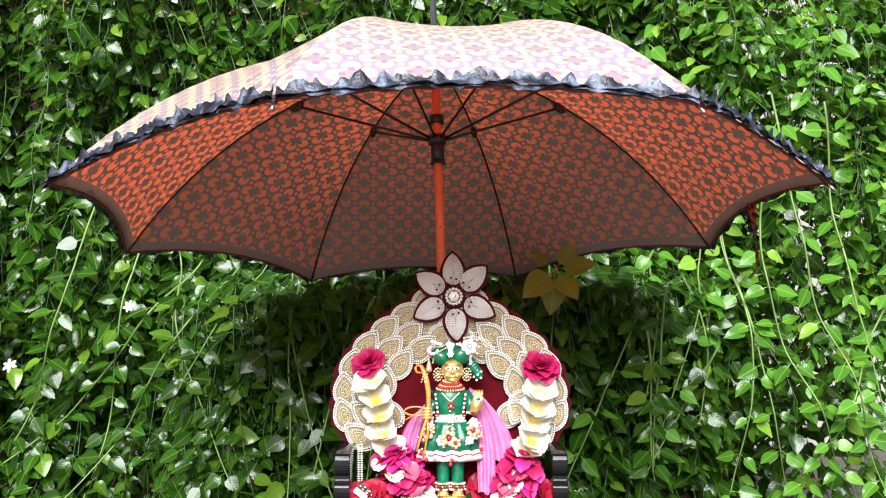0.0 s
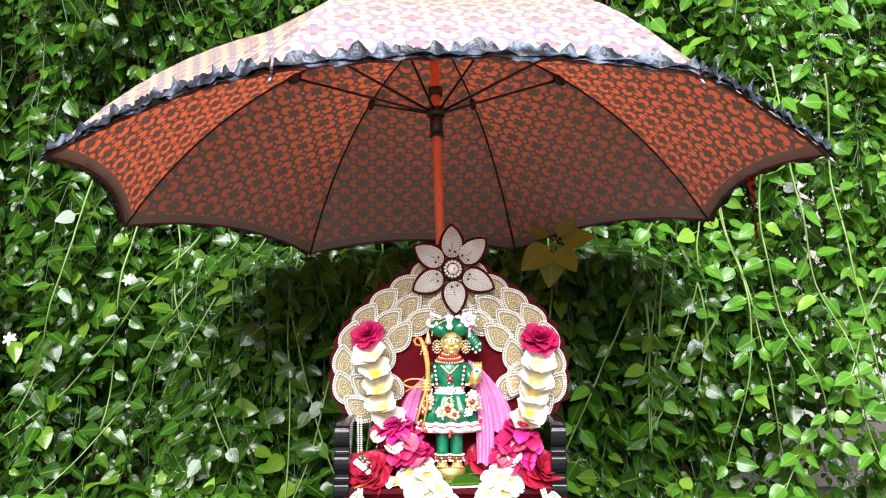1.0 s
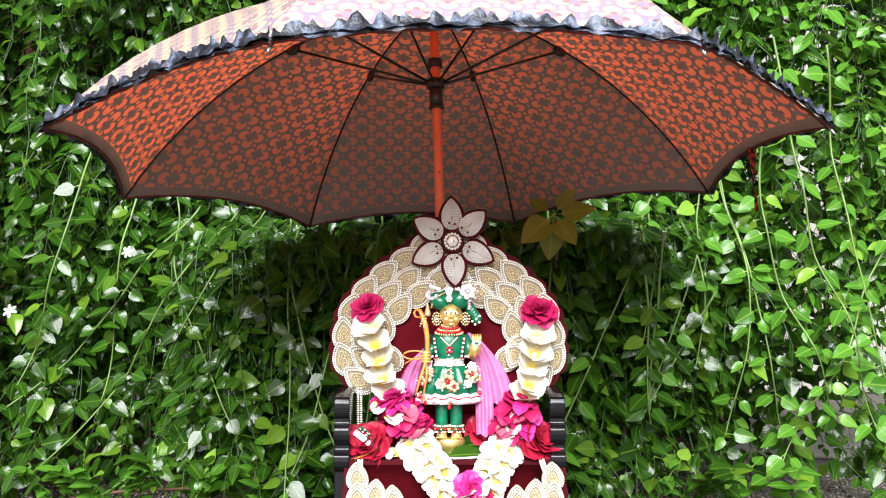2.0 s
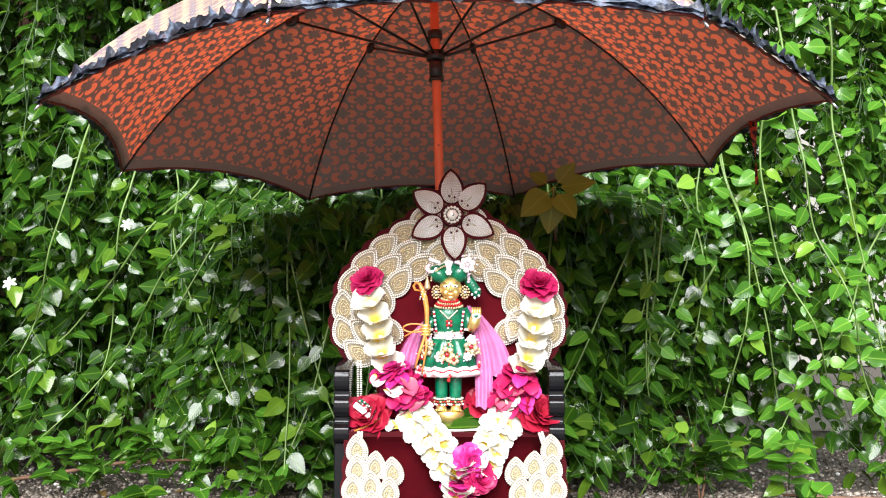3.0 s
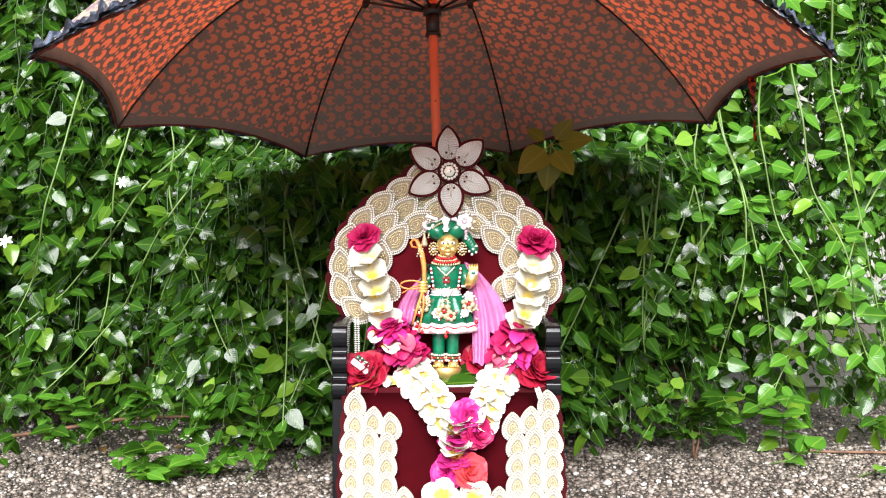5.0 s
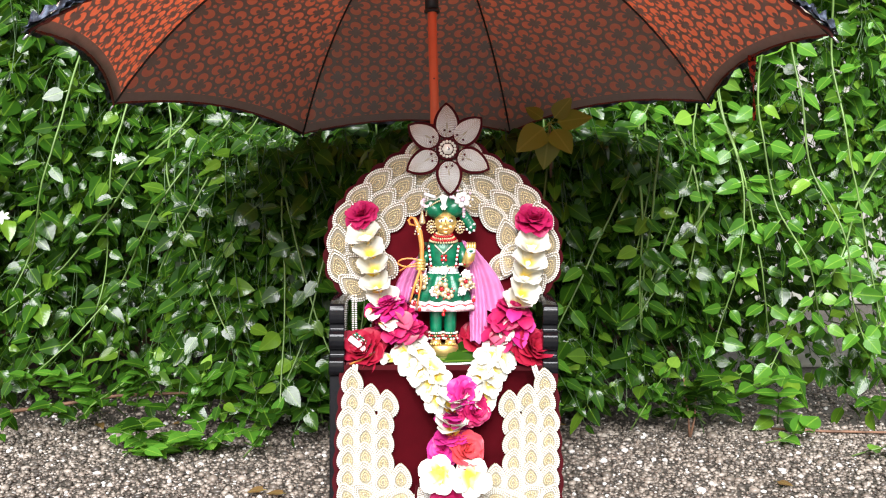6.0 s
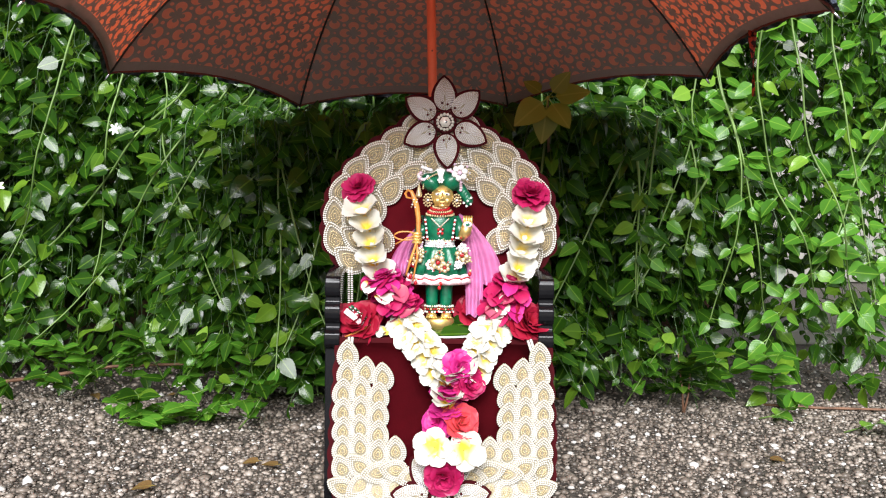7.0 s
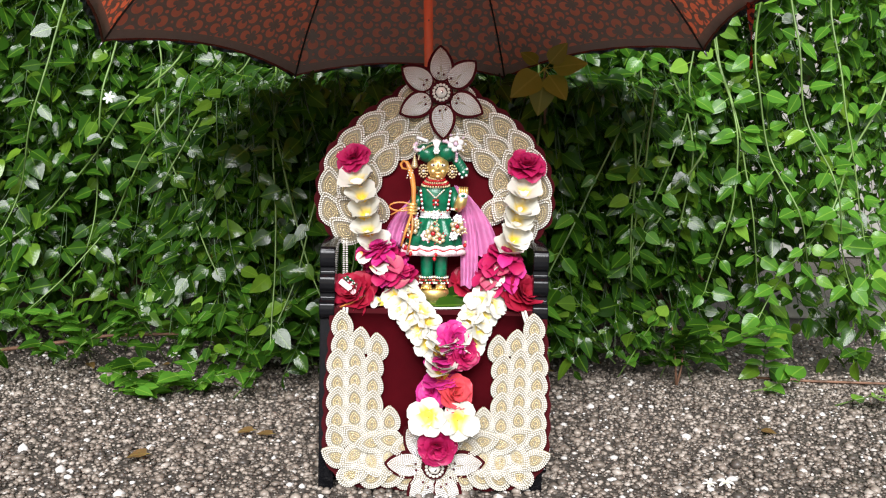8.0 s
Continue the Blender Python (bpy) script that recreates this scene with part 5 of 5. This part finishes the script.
def sprig(base, way, n, size, material, seed, label, name="sprig", spread=1.0, stem=0.0015):
    """A low shoot: a bent stem with pairs of leaves, each leaf a part."""
    rng = np.random.default_rng(seed)
    s = thing(name, label, "plant", "sprigs on the gravel", at=Matrix.Translation(base))
    d = np.array(way, float)
    pts = [np.zeros(3)]
    for i in range(n):
        d = d + rng.normal(0, 0.12, 3) * np.linalg.norm(d) + np.array((0, 0, -0.05)) * np.linalg.norm(d)
        q = pts[-1] + d
        q[2] = max(q[2], 0.008)
        pts.append(q)
    bm = bmesh.new()
    tube(bm, pts, [stem * (1.2 - 0.7 * i / n) for i in range(n + 1)], 6)
    part("stem", bm, M_STEM, s, "thin green stem")
    for i, p in enumerate(pts[1:]):
        for sg in (-1, 1):
            if rng.random() < 0.08:
                continue
            u = d / np.linalg.norm(d)
            side = np.cross(u, (0, 0, 1)) * sg * spread
            w = side + u * rng.uniform(0.2, 0.7) + np.array((0, -0.2, rng.uniform(-0.25, 0.35)))
            fr = leaf_frames(np.array([p]), np.array([w]), np.array([(rng.normal(0, 0.25), -0.45, 1.0)]), np.array([size * rng.uniform(0.75, 1.25)]), rng)[0]
            fr[:, 2] = np.maximum(fr[:, 2], 0.006 - base[2])
            arrays("leaf", fr, LEAF_F, material, s, "", LEAF_UV)
    return s


def star_flower(place, axis, size, seed, label):
    rnd = random.Random(seed)
    me = petals_mesh("jasmine", [(i * 1.0472 + rnd.uniform(-0.2, 0.2), 1.15 + rnd.uniform(-0.2, 0.3), 0.001, 0, 0.02, 0.0085, 0.5) for i in range(6)], M_STAR, seed)
    ob = new("jasmine_flower", me)
    ob.matrix_world = facing(place, axis, 20 * seed, (size * 0.6, size * 0.6, size * 0.6))
    return tagged(ob, label, "flower", "white fallen flowers")


def build_low_plants():
    bright = "bright green trailing sprig lying on wet gravel"
    sprig((-0.37, 1.8, 0.004), (0.018, -0.01, 0.022), 4, 0.042, M_YOUNG, 1, "small bright green sprig standing in wet gravel")
    sprig((0.69, 1.93, 0.004), (0.03, -0.012, 0.014), 3, 0.055, M_YOUNG, 2, bright)
    sprig((0.82, 1.82, 0.004), (0.026, 0.0, 0.014), 4, 0.042, M_YOUNG, 3, bright)
    rnd = random.Random(77)
    for i in range(42):
        x = rnd.choice((rnd.uniform(-0.95, -0.2), rnd.uniform(-0.8, -0.3), rnd.uniform(0.22, 0.62)))
        y = rnd.uniform(1.88, 2.08) + (0.06 if x > 0 else 0)
        sprig((x, y, 0.01 + 0.05 * rnd.random()), (rnd.uniform(-0.022, 0.022), rnd.uniform(-0.03, -0.005), rnd.uniform(0.016, 0.036)), rnd.randint(4, 6), 0.04, M_YOUNG if rnd.random() < 0.8 else M_LEAF, 100 + i, "green creeping shoot spreading from the hedge onto gravel", "creeping_shoot")
    for i in range(6):
        x = rnd.uniform(0.6, 1.1)
        sprig((x, rnd.uniform(2.0, 2.35), 0.02), (rnd.uniform(-0.02, 0.02), rnd.uniform(-0.025, 0.0), rnd.uniform(0.015, 0.035)), rnd.randint(3, 5), 0.048, M_YOUNG, 200 + i, "light green shoot on the gravel beside the hedge", "creeping_shoot")
    for i in range(10):
        sprig((rnd.uniform(-0.62, -0.3), rnd.uniform(1.8, 1.94), 0.006), (rnd.uniform(-0.025, 0.025), rnd.uniform(-0.02, 0.0), rnd.uniform(0.008, 0.02)), rnd.randint(3, 5), 0.038, M_YOUNG, 300 + i, "bright green creeping shoot lying on gravel", "creeping_shoot")
    # broad-leaved sapling behind the umbrella's edge, orange light put into its leaf colour
    s = thing("sapling", "sapling with broad green leaves, painted yellow as by the umbrella's orange light", "plant", at=pose(0.229, 1.965, 0.008))
    bm = bmesh.new()
    tube(bm, [(0.03, 0.02, 0), (0.02, 0.0, 0.3), (0.0, -0.1, 0.56), (-0.012, -0.165, 0.642)], [0.005, 0.004, 0.003, 0.002], 8)
    part("trunk", bm, M_TWIG, s, "thin brown stem")
    rng = np.random.default_rng(4)
    for way, size in (((-0.62, -0.3, -0.5), 0.072), ((0.42, -0.35, -0.62), 0.062), ((0.85, -0.2, 0.16), 0.066), ((0.5, -0.2, 0.62), 0.05), ((-0.1, -0.1, -0.95), 0.07), ((-0.75, 0.15, 0.6), 0.04)):
        fr = leaf_frames(np.array([(-0.012, -0.165, 0.642)]), np.array([way]), np.array([(0.1, -0.9, 0.4)]), np.array([size]), rng)[0]
        arrays("leaf", fr + np.array(way) * 0.018, LEAF_F, M_OLIVE, s, "", LEAF_UV)
    # twigs
    tw = thing("dead_twig", "thin brown dead twig standing among leaves", "twig", at=pose(0.545, 1.98, 0.0))
    for k, pts in enumerate((((0, 0, 0), (-0.004, 0, 0.05), (-0.014, 0.004, 0.13)), ((0, 0, 0), (0.01, 0.003, 0.04), (0.013, 0.002, 0.1)))):
        bm = bmesh.new()
        tube(bm, pts, [0.003, 0.0022, 0.0012], 7)
        part("stem", bm, M_TWIG, tw)
    bm = bmesh.new()
    tube(bm, [(-1.05, 1.97, 0.035), (-0.85, 1.99, 0.06), (-0.68, 2.0, 0.085), (-0.5, 2.02, 0.09), (-0.38, 2.06, 0.085)], [0.0045, 0.004, 0.0035, 0.003, 0.002], 8)
    tagged(part("fallen_branch", bm, M_TWIG), "thin bare brown branch resting among the low leaves", "branch")
    bm = bmesh.new()
    tube(bm, [(0.72, 2.06, 0.006), (0.85, 2.02, 0.008), (1.0, 2.0, 0.01), (1.2, 1.99, 0.007)], [0.003, 0.003, 0.0025, 0.002], 7)
    tagged(part("ground_twig", bm, M_TWIG), "thin dark twig lying on the gravel", "twig")
    fallen = "white jasmine-like flower fallen on wet gravel"
    for i, (p, ax, sz) in enumerate((((-0.535, 1.99, 0.05), (0.1, -0.7, 0.7), 1.1), ((-0.5, 1.98, 0.03), (0.3, -0.6, 0.7), 1.0), ((-0.325, 2.05, 0.03), (0.1, -0.7, 0.7), 1.0), ((-0.285, 2.05, 0.03), (-0.2, -0.6, 0.7), 0.9), ((0.42, 1.33, 0.008), (0.1, -0.3, 0.9), 0.9), ((0.445, 1.335, 0.008), (-0.1, -0.3, 0.9), 1.0), ((-0.666, 1.98, 0.59), (-0.2, -0.9, 0.3), 1.1), ((-0.885, 1.92, 0.465), (0.1, -0.9, 0.3), 1.2))):
        star_flower(p, ax, sz, i + 1, fallen if p[2] < 0.1 else "white star-shaped flower hanging among vine leaves")
    rng = np.random.default_rng(9)
    for i, (x, y, z) in enumerate(((-0.285, 1.545, 0.008), (-0.25, 1.53, 0.008), (-0.55, 2.0, 0.02), (-0.72, 1.99, 0.02), (-0.42, 1.4, 0.007), (-0.31, 2.1, 0.03), (0.6, 1.62, 0.007), (0.25, 2.02, 0.02))):
        fr = leaf_frames(np.array([(0.0, 0, 0)]), np.array([(rng.normal(), rng.normal() * 0.5, 0.0)]), np.array([(0.1, -0.3, 1.0)]), np.array([rng.uniform(0.02, 0.036)]), rng)[0]
        fr[:, 2] -= fr[:, 2].min()
        ob = arrays("fallen_leaf", fr, LEAF_F, M_DRY, None, "", LEAF_UV)
        ob.location = (x, y, z)
        tagged(ob, "dry yellow-brown leaf fallen on the gravel", "leaf", "fallen leaves")


build_low_plants()
VINE = build_vine("light green climbing vine hanging down in long young shoots", 15, 26, 0.66, 1.12, 0.12, 200, M_YOUNG, 0.1, 1.0)
long_shoots(VINE, 53, 9, 0.58, 1.05, 1.1, 0.08, M_YOUNG)
build_vine("light green vine hanging thickly from above", 16, 70, 0.45, 1.5, 0.2, 60, M_YOUNG, 0.74, 1.0)
build_vine("low light green vine over the gravel's edge", 17, 14, 0.95, 1.5, 0.3, 40, M_YOUNG, 0.12, 1.0, (0.55, 0.72))


# ---- behind the hedge ----
def build_behind():
    k = Mat("red_brown_plaster")
    n = k.noise(5.0, 5)
    k.set(Base_Color=k.ramp(n, (0.3, (0.09, 0.045, 0.03)), (0.7, (0.2, 0.1, 0.065))), Roughness=0.9)
    k.bump(k.noise(60.0, 4), 0.4, 0.004)
    # height above view is added, to keep sky light off the umbrella's back
    bm = box(bmesh.new(), (-6.0, 3.15, 0.0), (0.95, 3.4, 5.5))
    tagged(part("wall_back", bm, k.m, smooth=False), "red-brown plaster wall behind the hedge", "wall", kind="structure")
    stone = plain("pale_concrete", (0.24, 0.235, 0.2), 0.8, 0, 0.25, 6.0, 0.4)
    bm = box(bmesh.new(), (1.3, 5.2, 0.0), (6.0, 5.6, 3.4), 0.03)
    tagged(part("wall_far", bm, stone, smooth=False), "pale concrete wall beyond the vines", "wall", kind="structure")
    bm = box(bmesh.new(), (1.12, 2.95, 0.0), (3.5, 3.1, 0.05), 0.01)
    tagged(part("kerb", bm, stone, smooth=False), "pale concrete kerb along the gravel", "kerb", kind="structure")


build_behind()
